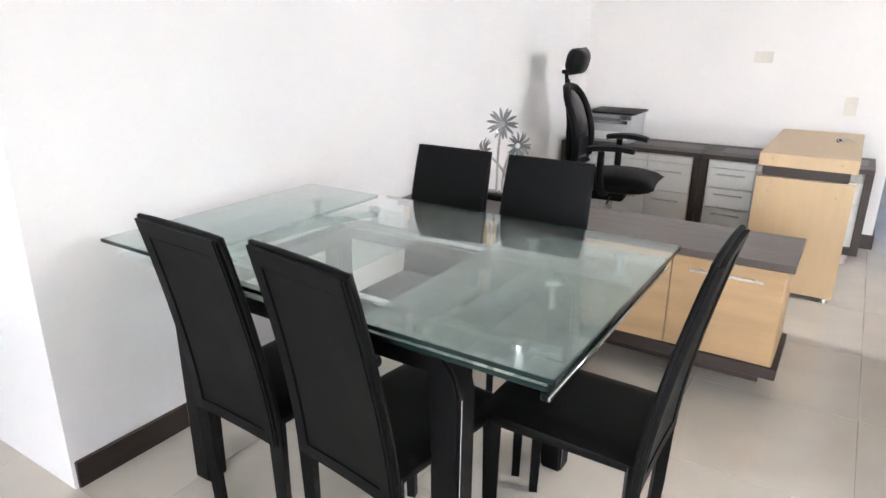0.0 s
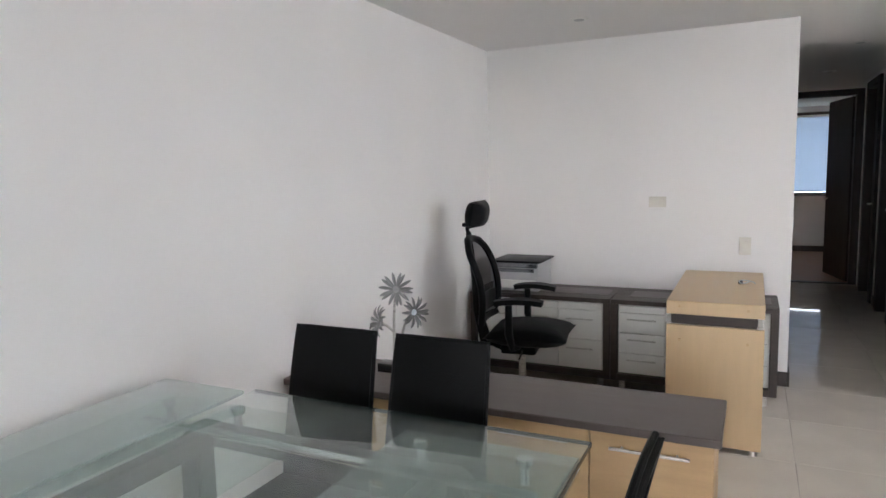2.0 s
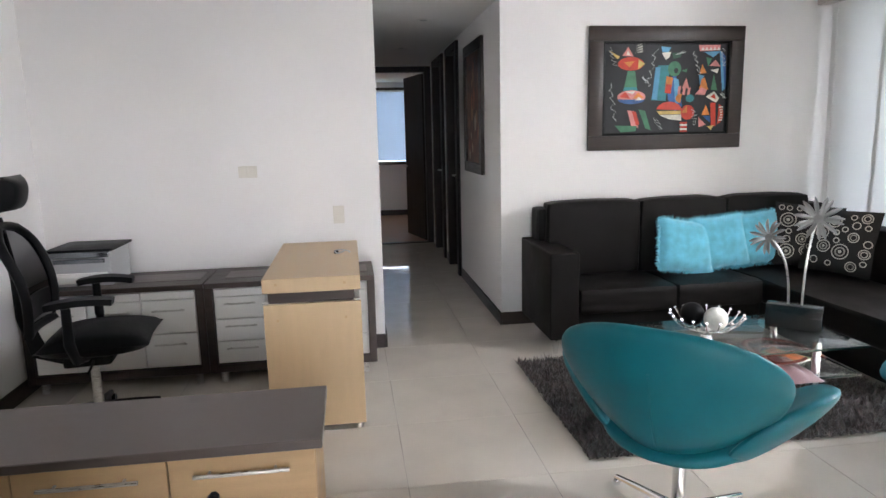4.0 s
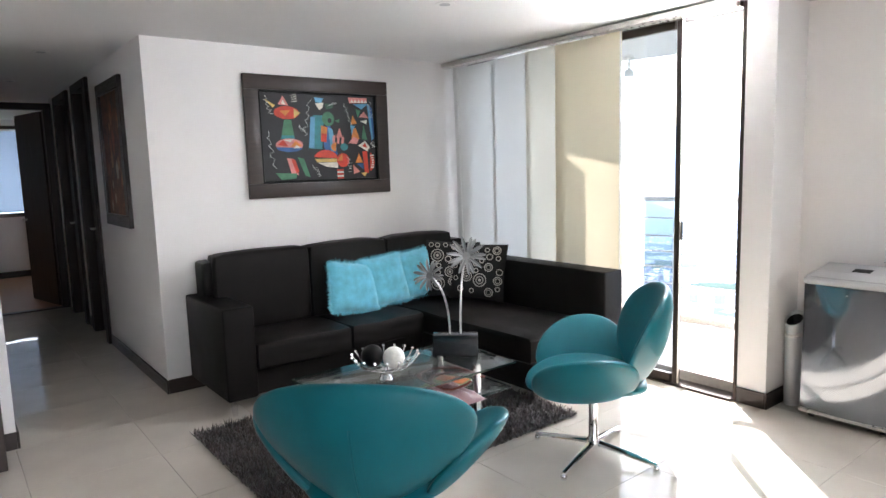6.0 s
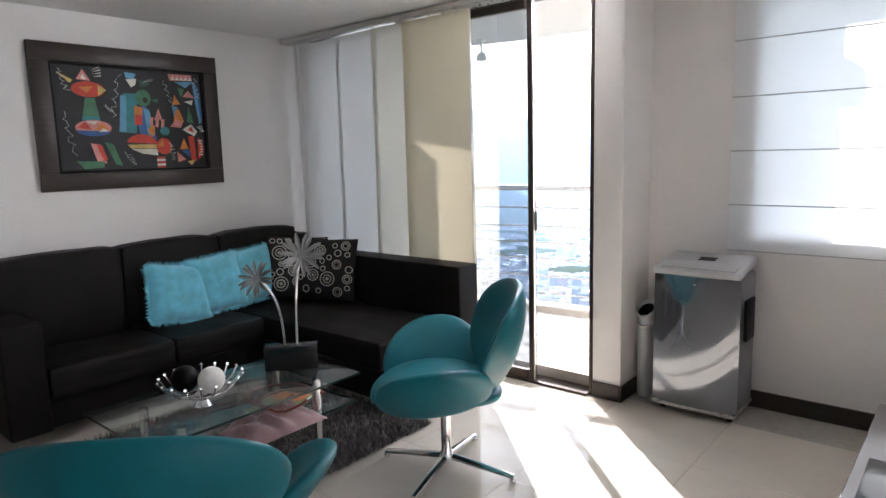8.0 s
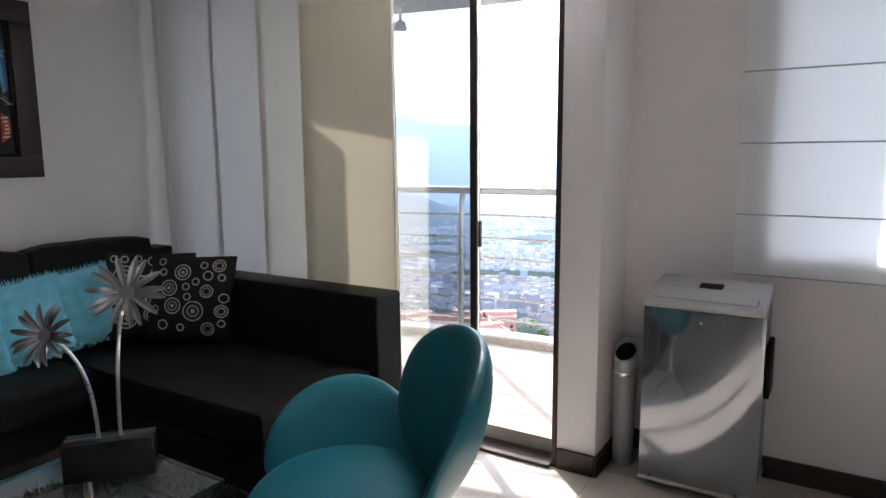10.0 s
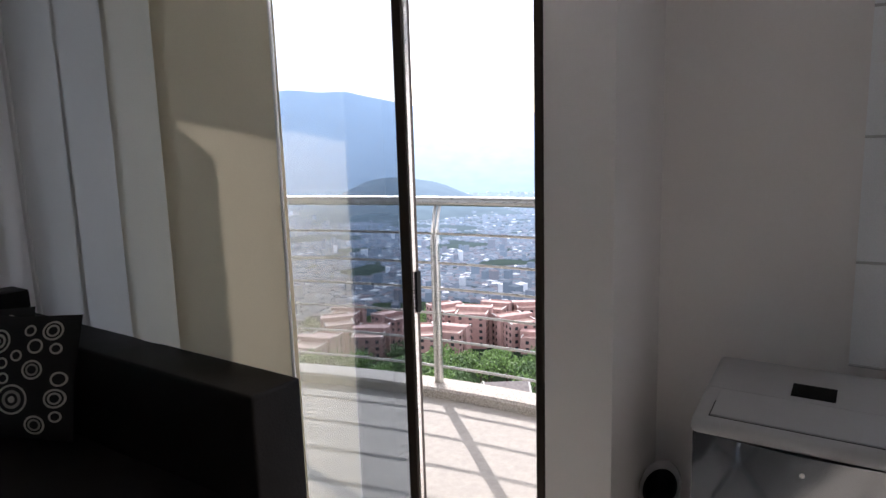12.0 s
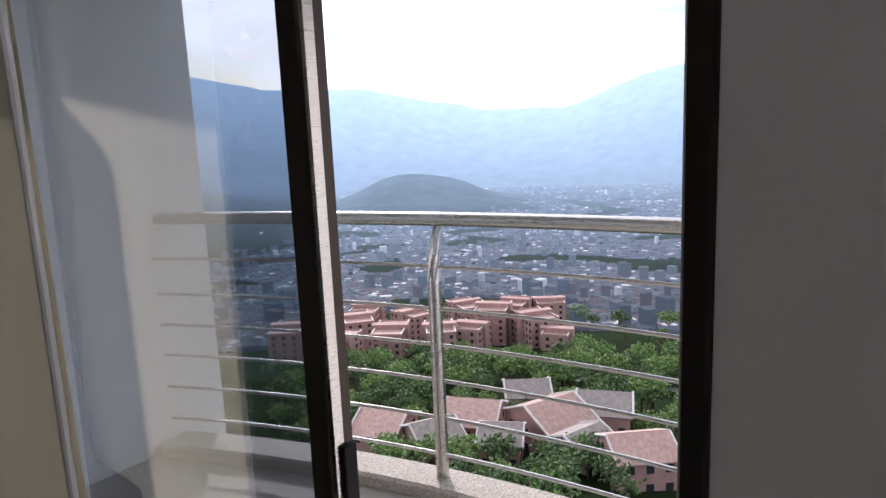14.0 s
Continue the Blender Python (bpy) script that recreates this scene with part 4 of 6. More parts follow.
copy_thing(ch, pose(-0.572, 2.635, 0, 0, 0, 180))
copy_thing(ch, pose(0.06, 2.045, 0, 0, 0, 90))

# ---- low credenza behind the table ----
cr = thing("credenza", pose(0, 0, 0), "low oak-fronted credenza with a dark worktop and dark plinth", "credenza")
part("worktop", box(-1.53, 0.228, 3.085, 3.49, 0.567, 0.596, 0.003, 1), M_WENGETOP, cr, "grey-brown laminate worktop")
part("body", box(-1.52, 0.205, 3.125, 3.48, 0.17, 0.567, 0.002, 1), M_OAK, cr)
part("lower_panel", box(-1.53, 0.225, 3.105, 3.485, 0.125, 0.172, 0.003, 1), M_WENGE, cr)
part("plinth", box(-1.50, 0.155, 3.31, 3.46, 0.0, 0.125, 0.002, 1), M_WENGE, cr)
for k in range(4):
    x1 = 0.203 - 0.405 * k
    dr = part("door", box(x1 - 0.400, x1, 3.106, 3.124, 0.178, 0.560, 0.002, 1), M_OAK, cr)
    hx = x1 - 0.20
    part("handle", tube(bmesh.new(), [(hx - 0.13, 3.082, 0.515), (hx + 0.13, 3.082, 0.515)], 0.006, 10), M_STEEL, dr, "brushed steel bar handle")
    for s in (-0.09, 0.09):
        part("standoff", cyl(bmesh.new(), (hx + s, 3.082, 0.515), (hx + s, 3.107, 0.515), 0.004, None, 8), M_STEEL, dr)

# ---- oak desk end standing before the sideboard ----
dk = thing("desk", pose(0, 0, 0), "pale maple office desk with a thick top and steel feet", "desk")
part("desktop", box(-0.095, 0.365, 4.395, 5.46, 0.712, 0.782, 0.003, 1), M_MAPLE, dk)
part("front_panel", box(-0.095, 0.365, 4.40, 4.425, 0.03, 0.655, 0.002, 1), M_MAPLE, dk)
# dark block set into the open gap to paint its shade
part("rail", box(-0.075, 0.335, 4.43, 5.07, 0.655, 0.710, 0.002, 1), M_WENGE, dk, "dark fill for the shaded gap under the top")
part("side_panel", box(0.335, 0.36, 4.427, 5.08, 0.03, 0.654, 0.002, 1), M_WHITE, dk)
part("side_panel", box(-0.09, -0.065, 4.427, 5.08, 0.03, 0.654, 0.002, 1), M_WHITE, dk)
for x in (-0.085, 0.345):
    part("bracket", box(x - 0.014, x + 0.014, 4.402, 4.43, 0.657, 0.668, 0.002, 1), M_STEEL, dk)
for x, y in ((-0.06, 4.43), (0.33, 4.43), (-0.06, 5.05), (0.33, 5.05)):
    part("foot", lathe(bmesh.new(), [(0.02, 0.0), (0.02, 0.02), (0.012, 0.03)], 12, (x, y)), M_STEEL, dk)
for x, z in ((-0.03, 0.755), (0.29, 0.75), (-0.03, 0.58), (0.29, 0.58)):
    part("screw_cap", cyl(bmesh.new(), (x, 4.397, z), (x, 4.393, z), 0.007, None, 10), M_OAK, dk)
cable = thing("cable_end", pose(0.27, 5.0, 0.782), "small grey cable end lying on the maple desk", "cable")
part("cord", tube(bmesh.new(), [(0.05 * math.cos(a * 0.5) * (1 - a * 0.05), 0.03 * math.sin(a * 0.5), 0.006 + 0.012 * abs(math.sin(a * 0.4))) for a in range(14)], 0.004, 6), M_ACWHITE, cable)
part("plug", box(-0.04, -0.015, 0.0, 0.02, 0.0, 0.018, 0.003, 1), M_PLASTICBLACK, cable)

# ---- wall sideboards with white drawers ----
def sideboard(x0, x1, cols):
    s = thing("drawer_sideboard", pose(0, 0, 0), "dark wenge office sideboard with white drawers on steel feet", "sideboard", "office sideboards")
    y0, y1 = 5.16, 5.62
    part("top", box(x0, x1, y0, y1, 0.582, 0.612, 0.003, 1), M_WENGE, s)
    part("inlay", box(x0 + 0.10, x1 - 0.04, y0 + 0.13, y1 - 0.12, 0.612, 0.615), M_WENGETOP, s, "grey-brown top inlay")
    part("side_panel", box(x0, x0 + 0.045, y0, y1, 0.07, 0.582, 0.002, 1), M_WENGE, s)
    part("side_panel", box(x1 - 0.045, x1, y0, y1, 0.07, 0.582, 0.002, 1), M_WENGE, s)
    part("base_panel", box(x0 + 0.045, x1 - 0.045, y0, y1, 0.07, 0.115, 0.002, 1), M_WENGE, s)
    part("carcass", box(x0 + 0.045, x1 - 0.045, y0 + 0.04, y1, 0.115, 0.582), M_WHITE, s)
    w = (x1 - x0 - 0.10) / len(cols)
    for c, n in enumerate(cols):
        a = x0 + 0.05 + c * w
        zs = [0.122 + (0.528 - 0.122) * k / n for k in range(n + 1)] + [0.575]
        for k in range(len(zs) - 1):
            dr = part("drawer", box(a + 0.004, a + w - 0.004, y0 + 0.012, y0 + 0.035, zs[k] + 0.003, zs[k + 1] - 0.003, 0.002, 1), M_WHITE, s)
            if k < n:
                zc = zs[k] + (zs[k + 1] - zs[k]) * 0.70
                part("handle", tube(bmesh.new(), [(a + w / 2 - 0.09, y0 - 0.012, zc), (a + w / 2 + 0.09, y0 - 0.012, zc)], 0.005, 8), M_STEEL, dr, "brushed steel bar handle")
                for q in (-0.07, 0.07):
                    part("standoff", cyl(bmesh.new(), (a + w / 2 + q, y0 - 0.012, zc), (a + w / 2 + q, y0 + 0.013, zc), 0.0035, None, 8), M_STEEL, dr)
    for x in (x0 + 0.07, x1 - 0.07):
        for y in (y0 + 0.05, y1 - 0.05):
            part("foot", lathe(bmesh.new(), [(0.021, 0.0), (0.021, 0.055), (0.024, 0.07)], 14, (x, y)), M_STEEL, s, "short round steel foot")
    return s


sideboard(-1.535, -0.535, (2, 2, 2))
sideboard(-0.531, 0.455, (3, 3, 3))

pr = thing("printer", pose(-1.22, 5.42, 0.615), "white and grey office printer on the dark sideboard", "printer")
part("body", box(-0.17, 0.17, -0.17, 0.16, 0.0, 0.20, 0.012), M_ACWHITE, pr)
part("lid", box(-0.175, 0.19, -0.19, 0.165, 0.203, 0.218, 0.004), M_PLASTICBLACK, pr, "black scanner lid")
part("paper_tray", box(-0.15, 0.15, -0.185, -0.165, 0.02, 0.08, 0.004, 1), M_WHITE, pr)
part("output_slot", box(-0.14, 0.14, -0.175, -0.168, 0.135, 0.160, 0.002, 1), M_ACGREY, pr)
part("control_panel", box(-0.17, 0.17, -0.20, -0.165, 0.17, 0.203, 0.004, 1), M_ACGREY, pr)

# ---- switches ----
sw = thing("wall_socket", pose(-0.305, YD, 1.225), "ivory double wall socket plate on the white wall", "wall socket")
part("plate", box(-0.058, 0.058, -0.008, 0.0, -0.037, 0.037, 0.003), M_PLASTICWHITE, sw)
for x in (-0.024, 0.024):
    part("socket", box(x - 0.018, x + 0.018, -0.0105, -0.008, -0.022, 0.022, 0.001, 1), M_PLASTICWHITE, sw)
sw = thing("light_switch", pose(0.255, YD, 0.93), "ivory upright light switch on the white wall", "light switch")
part("plate", box(-0.036, 0.036, -0.008, 0.0, -0.058, 0.058, 0.003), M_PLASTICWHITE, sw)
part("rocker", box(-0.018, 0.018, -0.013, -0.008, -0.032, 0.032, 0.002), M_PLASTICWHITE, sw)

# ---- office chair ----
M_MESH = glass("black_seat_mesh", (0.30, 0.30, 0.31), 0.0, 0.6, 0.05)
oc = thing("office_chair", pose(-0.985, 4.70, 0, 0, 0, 7), "black mesh office chair with headrest and armrests", "office chair")
for k in range(5):
    a = radians(72 * k + 20)
    c_, s_ = math.cos(a), math.sin(a)
    leg = part("base_leg", tube(bmesh.new(), [(0.02 * c_, 0.02 * s_, 0.10), (0.16 * c_, 0.16 * s_, 0.085), (0.29 * c_, 0.29 * s_, 0.065)], [0.026, 0.021, 0.015], 8), M_PLASTICBLACK, oc)
    bm = bmesh.new()
    for q in (-0.013, 0.013):
        cyl(bm, (0.29 * c_ - (q - 0.009) * s_, 0.29 * s_ + (q - 0.009) * c_, 0.027), (0.29 * c_ - (q + 0.009) * s_, 0.29 * s_ + (q + 0.009) * c_, 0.027), 0.027, None, 14)
    part("caster", bm, M_PLASTICBLACK, leg)
part("gas_column", cyl(bmesh.new(), (0, 0, 0.09), (0, 0, 0.36), 0.026, 0.02), M_STEEL, oc, "steel gas column")
part("mechanism", box(-0.12, 0.10, -0.09, 0.09, 0.34, 0.40, 0.02), M_PLASTICBLACK, oc)
part("lever", tube(bmesh.new(), [(0.02, -0.09, 0.37), (0.03, -0.20, 0.365), (0.03, -0.24, 0.36)], 0.006), M_PLASTICBLACK, oc)


part("seat", pillow(bmesh.new(), 0.50, 0.48, 0.15, 16, 2.3), M_BLACKLEATHER, oc, "", pose(0.055, 0, 0.470, 90, 0, 0))


def oback(u, v):
    b = 2 * u - 1
    w = 0.215 * (1 - 0.06 * v - 0.12 * (1 - v) ** 2) * (1 - 0.42 * max(0.0, (v - 0.72) / 0.28) ** 3)
    return Vector((-0.235 - 0.095 * v + 0.05 * math.sin(math.pi * v) + 0.025 * b * b, b * w, 0.55 + 0.50 * v - 0.02 * b * b * v))


mesh_b = part("back_mesh", sheet(bmesh.new(), oback, 12, 14), M_MESH, oc, "black see-through mesh back")
rim = [oback(0, v / 12) for v in range(13)] + [oback(u / 8, 1) for u in range(1, 9)] + [oback(1, 1 - v / 12) for v in range(1, 13)] + [oback(1 - u / 8, 0) for u in range(1, 9)]
rim.append(rim[1])
part("back_frame", tube(bmesh.new(), rim, 0.022, 10), M_PLASTICBLACK, oc)
part("back_spine", tube(bmesh.new(), [(-0.10, 0, 0.38), (-0.24, 0, 0.42), (-0.29, 0, 0.60), (-0.30, 0, 0.80), (-0.335, 0, 1.09)], [0.03, 0.026, 0.02, 0.015, 0.012], 10, 1.6), M_PLASTICBLACK, oc)
part("lumbar_pad", thicken(sheet(bmesh.new(), lambda u, v: oback(0.12 + 0.76 * u, 0.10 + 0.24 * v) + Vector((-0.012, 0, 0)), 10, 6), 0.02), M_PLASTICBLACK, oc)
part("headrest_stem", tube(bmesh.new(), [(-0.335, 0, 1.06), (-0.345, 0, 1.13), (-0.325, 0, 1.19)], 0.013, 8), M_PLASTICBLACK, oc)
part("headrest_bracket", box(-0.37, -0.325, -0.03, 0.03, 1.125, 1.15, 0.008), M_PLASTICBLACK, oc)
part("headrest", pillow(bmesh.new(), 0.25, 0.17, 0.135, 12, 2.6), M_PLASTICBLACK, oc, "", pose(-0.275, 0, 1.205, 0, 0, 90) @ pose(0, 0, 0, 12, 0, 0))
for sy in (-1, 1):
    arm = part("armrest", thicken(sheet(bmesh.new(), lambda u, v, sy=sy: Vector((-0.10 + 0.27 * u, sy * (0.275 + 0.045 * (2 * v - 1) * (1 - 0.3 * (2 * u - 1) ** 2)) - sy * 0.03 * u * u, 0.70 - 0.015 * (2 * u - 1) ** 2)), 10, 4), -0.03), M_PLASTICBLACK, oc)
    part("arm_post", tube(bmesh.new(), [(0.0, sy * 0.12, 0.40), (-0.005, sy * 0.26, 0.43), (-0.02, sy * 0.285, 0.52), (-0.02, sy * 0.28, 0.69)], [0.018, 0.02, 0.024, 0.02], 10), M_PLASTICBLACK, arm)

# ---- metal flowers ----
M_PETAL = mat("polished_tin_petals", (0.30, 0.30, 0.30), 0.36, metal=1.0, var=0.12, scale=12)
M_BLACKLACQ = mat("black_lacquer", (0.012, 0.012, 0.013), 0.2, var=0.1, coat=0.3)


def flower_head(parent, c, aim, r, n=15):
    """A daisy of n narrow tin petals round a small boss."""
    q = Vector(aim).to_track_quat("Z", "Y").to_matrix().to_4x4()
    m = Matrix.Translation(c) @ q
    head = part("flower_head", lathe(bmesh.new(), [(0.001, 0.0), (r * 0.30, 0.001), (r * 0.30, 0.003), (r * 0.15, 0.003), (0.002, 0.003)], 18), M_PETAL, parent, "polished tin flower", m)
    for k in range(n):
        def petal(u, v, k=k):
            s = 0.35 + 0.65 * math.sin(math.pi * min(1, 0.05 + 0.93 * v)) ** 0.7 if v < 0.55 else math.sin(math.pi * min(1, 0.05 + 0.93 * v)) ** 0.5
            return Vector((0.2 * r + 0.8 * r * v, (u - 0.5) * r * 0.20 * s, 0.018 * math.sin(2.4 * v) + 0.004 * (2 * u - 1) ** 2))
        part("petal", thicken(sheet(bmesh.new(), petal, 2, 5), 0.0015), M_PETAL, head, "", pose(0, 0, 0.001 * (k % 2), 0, 0, k * 360 / n + 5 * (k % 3)))


def metal_flowers(m, heads, block, label):
    f = thing("metal_flowers", m, label, "flower sculpture")
    part("base", box(*block, 0.004, 2), M_BLACKLACQ, f, "black lacquered block")
    top = block[5]
    for bx_, (c, aim, r) in zip((-0.03, 0.03, 0.0), heads):
        c = Vector(c)
        pts = []
        for k in range(11):
            u = k / 10
            base = Vector((bx_, 0, top))
            mid = Vector((bx_, 0, top + (c.z - top) * 0.75))
            pts.append(base * (1 - u) ** 2 + mid * 2 * u * (1 - u) + (c - Vector(aim).normalized() * 0.005) * u * u)
        part("stem", tube(bmesh.new(), pts, 0.006, 8), M_STEEL, f)
        flower_head(f, c, aim, r)
    return f


metal_flowers(pose(-1.09, 3.35, 0.596), [((-0.01, 0, 0.37), (0.5, -1, 0.35), 0.075), ((-0.095, 0.0, 0.215), (-0.6, -0.8, 0.3), 0.078), ((0.073, 0, 0.275), (0.95, -0.5, 0.1), 0.07)],
              (-0.10, 0.10, -0.035, 0.035, 0.0, 0.04), "tin daisies on a black block on the credenza")

# ---- sofa ----
so = thing("corner_sofa", pose(0, 0, 0), "black leatherette corner sofa with chaise on small chrome legs", "sofa")
part("arm", box(1.575, 1.768, 5.235, 5.95, 0.10, 0.672, 0.014, 3), M_SOFALEATHER, so)
part("base", box(1.768, 3.72, 5.27, 5.95, 0.10, 0.27, 0.012, 2), M_SOFALEATHER, so)
part("back_frame", box(1.66, 3.90, 5.80, 5.96, 0.27, 0.86, 0.012, 2), M_SOFALEATHER, so)
part("chaise_base", box(3.05, 3.72, 4.14, 5.27, 0.10, 0.27, 0.012, 2), M_SOFALEATHER, so)
part("long_arm", box(3.72, 3.905, 4.115, 5.80, 0.10, 0.757, 0.012, 3), M_SOFALEATHER, so)


def soft_box(x0, x1, y0, y1, z0, z1, puff=0.02, n=10):
    """A cushion with crowned faces."""
    bm = bmesh.new()
    bmesh.ops.create_cube(bm, size=1.0)
    bmesh.ops.subdivide_edges(bm, edges=bm.edges[:], cuts=n, use_grid_fill=True)
    cx, cy, cz = (x0 + x1) / 2, (y0 + y1) / 2, (z0 + z1) / 2
    sx, sy, sz = x1 - x0, y1 - y0, z1 - z0
    for v in bm.verts:
        a, b, c = v.co * 2
        k = [max(0, 1 - abs(q) ** 3) for q in (a, b, c)]
        # round the corners
        def rnd_(q, o1, o2):
            return q * (1 - 0.022 * (abs(o1) ** 10) * (abs(q) ** 10) - 0.022 * (abs(o2) ** 10) * (abs(q) ** 10))
        a2, b2, c2 = rnd_(a, b, c), rnd_(b, a, c), rnd_(c, a, b)
        w = 0.006 * noise.noise(Vector((a * 2 + x0 * 7, b * 2 + y0 * 5, c * 2)))
        v.co = Vector((cx + a2 * sx / 2 + (puff * 0.4 * k[1] * k[2]) * a + w, cy + b2 * sy / 2 + puff * 0.6 * k[0] * k[2] * b + w, cz + c2 * sz / 2 + puff * k[0] * k[1] * c + w))
    return bm


for a, b in ((1.771, 2.44), (2.444, 3.05)):
    part("seat_cushion", soft_box(a, b, 5.22, 5.80, 0.265, 0.425, 0.012), M_SOFALEATHER, so)
part("seat_cushion", soft_box(3.054, 3.715, 4.14, 5.80, 0.265, 0.425, 0.012), M_SOFALEATHER, so)
for a, b in ((1.69, 2.365), (2.37, 3.02), (3.025, 3.67)):
    part("back_cushion", soft_box(a, b, 5.655, 5.815, 0.43, 0.945, 0.016), M_SOFALEATHER, so)
part("side_roll", soft_box(1.64, 1.72, 5.72, 5.90, 0.675, 0.90, 0.01, 6), M_SOFALEATHER, so)
for x, y in ((1.625, 5.28), (3.09, 4.19), (3.86, 4.17), (1.68, 5.9), (3.85, 5.9)):
    part("leg", lathe(bmesh.new(), [(0.016, 0.0), (0.020, 0.05), (0.026, 0.10)], 14, (x, y)), M_CHROME, so, "short chrome leg")

# ---- cushions ----
def fringed(m):
    c = thing("cushion", m, "turquoise plush cushion with a fringed edge leaning on the sofa", "cushion", "turquoise cushions")
    part("cover", pillow(bmesh.new(), 0.42, 0.38, 0.13), M_TURQ, c)
    r2 = random.Random(3)
    bm = bmesh.new()
    for k in range(420):
        s = k / 420 * 4
        e, f = int(s), s - int(s)
        a, b = ((2 * f - 1, -1), (1, 2 * f - 1), (1 - 2 * f, 1), (-1, 1 - 2 * f))[e]
        p = Vector((a * 0.195, r2.uniform(-0.012, 0.012), b * 0.175))
        out = Vector((a if abs(a) > abs(b) else r2.uniform(-0.4, 0.4), r2.uniform(-0.6, 0.6), b if abs(b) >= abs(a) else r2.uniform(-0.4, 0.4))).normalized()
        t_ = Vector((out.z, 0.2, -out.x)) * 0.005
        q = [bm.verts.new(x) for x in (p - t_, p + t_, p + out * r2.uniform(0.018, 0.040))]
        bm.faces.new(q)
    part("fringe", bm, M_TURQ, c)
    return c


cu = fringed(pose(2.65, 5.54, 0.625, -18, 8, 0))
copy_thing(cu, pose(2.93, 5.56, 0.64, -16, -4, 2))
copy_thing(cu, pose(3.19, 5.57, 0.65, -14, -6, -6))

M_BLACKCLOTH = mat("black_cushion_cloth", (0.012, 0.011, 0.011), 0.8, var=0.2, scale=20, bump=0.3, bscale=300)
M_RINGPRINT = mat("pale_ring_print", (0.48, 0.45, 0.40), 0.75, var=0.15, scale=30)
M_RINGGREY = mat("grey_ring_print", (0.30, 0.28, 0.25), 0.75, var=0.15, scale=30)
CUSHION_W, CUSHION_H, CUSHION_D = 0.44, 0.45, 0.14


def on_cushion(x, z):
    """A point of the cushion's front face."""
    a, b = min(1.0, abs(2 * x / CUSHION_W)), min(1.0, abs(2 * z / CUSHION_H))
    return Vector((x, -CUSHION_D / 2 * ((1 - a ** 2.6) * (1 - b ** 2.6)) ** 0.45 - 0.0015, z))


def printed_ring(parent, x, z, r0, r1, material):
    bm = bmesh.new()
    loops = [[bm.verts.new(on_cushion(x + r * math.cos(k * math.tau / 22), z + r * math.sin(k * math.tau / 22))) for k in range(22)] for r in (r0, r1)]
    for k in range(22):
        bm.faces.new((loops[0][k], loops[0][(k + 1) % 22], loops[1][(k + 1) % 22], loops[1][k]))
    part("printed_ring", bm, material, parent)


for n_, m_ in enumerate((pose(3.50, 5.44, 0.672, -14, 5, -32), pose(3.58, 5.22, 0.664, -15, 3, -56))):
    cpat = thing("patterned_cushion", m_, "black cushion with printed pale rings on the sofa corner", "cushion", "patterned cushions")
    cover = part("cover", pillow(bmesh.new(), CUSHION_W, CUSHION_H, CUSHION_D), M_BLACKCLOTH, cpat)
    r5, spots = random.Random(21 + n_), []
    for k in range(400):
        r_ = r5.choice((0.052, 0.042, 0.034, 0.026, 0.02))
        x_, z_ = r5.uniform(-0.185, 0.185), r5.uniform(-0.19, 0.19)
        if max(abs(x_), abs(z_)) + r_ < 0.205 and all(math.hypot(x_ - q[0], z_ - q[1]) > r_ + q[2] + 0.004 for q in spots):
            spots.append((x_, z_, r_))
            printed_ring(cover, x_, z_, r_ - 0.007, r_, M_RINGPRINT)
            if r_ > 0.03:
                printed_ring(cover, x_, z_, r_ * 0.42, r_ * 0.62, M_RINGGREY if len(spots) % 2 else M_RINGPRINT)
            if r_ > 0.04:
                printed_ring(cover, x_, z_, 0.001, r_ * 0.22, M_RINGPRINT)

# ---- rug ----
rg = thing("shag_rug", pose(2.24, 4.505, 0), "dark charcoal shaggy rug under the coffee table", "rug")
rr2 = random.Random(8)
part("backing", sheet(bmesh.new(), lambda u, v: Vector((1.82 * (u - 0.5), 1.25 * (v - 0.5), 0.012 + 0.006 * noise.noise(Vector((u * 60, v * 40, 0))))), 60, 40), M_RUG, rg)
verts, faces = [], []
for k in range(24000):
    x, y = rr2.uniform(-0.915, 0.915), rr2.uniform(-0.63, 0.63)
    a, ln, w = rr2.uniform(0, 6.28), rr2.uniform(0.022, 0.052), 0.0055
    lx, ly = math.cos(a) * ln * rr2.uniform(0.3, 1.0), math.sin(a) * ln * rr2.uniform(0.3, 1.0)
    i0 = len(verts)
    verts += [(x - w * math.sin(a), y + w * math.cos(a), 0.008), (x + w * math.sin(a), y - w * math.cos(a), 0.008), (x + lx, y + ly, 0.012 + ln * 0.75)]
    faces.append((i0, i0 + 1, i0 + 2))
pm = bpy.data.meshes.new("pile")
pm.from_pydata(verts, [], faces)
M_PILE = mat("charcoal_pile", (0.09, 0.074, 0.07), 0.6, var=0.7, scale=9, sheen=0.4)
pt = M_PILE.node_tree
pg, pr_, pmix = pt.nodes.new("ShaderNodeNewGeometry"), pt.nodes.new("ShaderNodeValToRGB"), pt.nodes.new("ShaderNodeMix")
pr_.color_ramp.elements[0].color, pr_.color_ramp.elements[1].color = (0.25, 0.22, 0.21, 1), (1.0, 0.92, 0.88, 1)
pr_.color_ramp.elements.new(0.72).color = (0.40, 0.35, 0.33, 1)
pmix.data_type, pmix.blend_type = "RGBA", "MULTIPLY"
pmix.inputs["Factor"].default_value = 1.0
phs = [n_ for n_ in pt.nodes if n_.bl_idname == "ShaderNodeHueSaturation"][0]
phs.inputs["Color"].default_value = (0.13, 0.105, 0.10, 1)
pt.links.new(pg.outputs["Random Per Island"], pr_.inputs["Fac"])
pt.links.new(phs.outputs["Color"], pmix.inputs["A"])
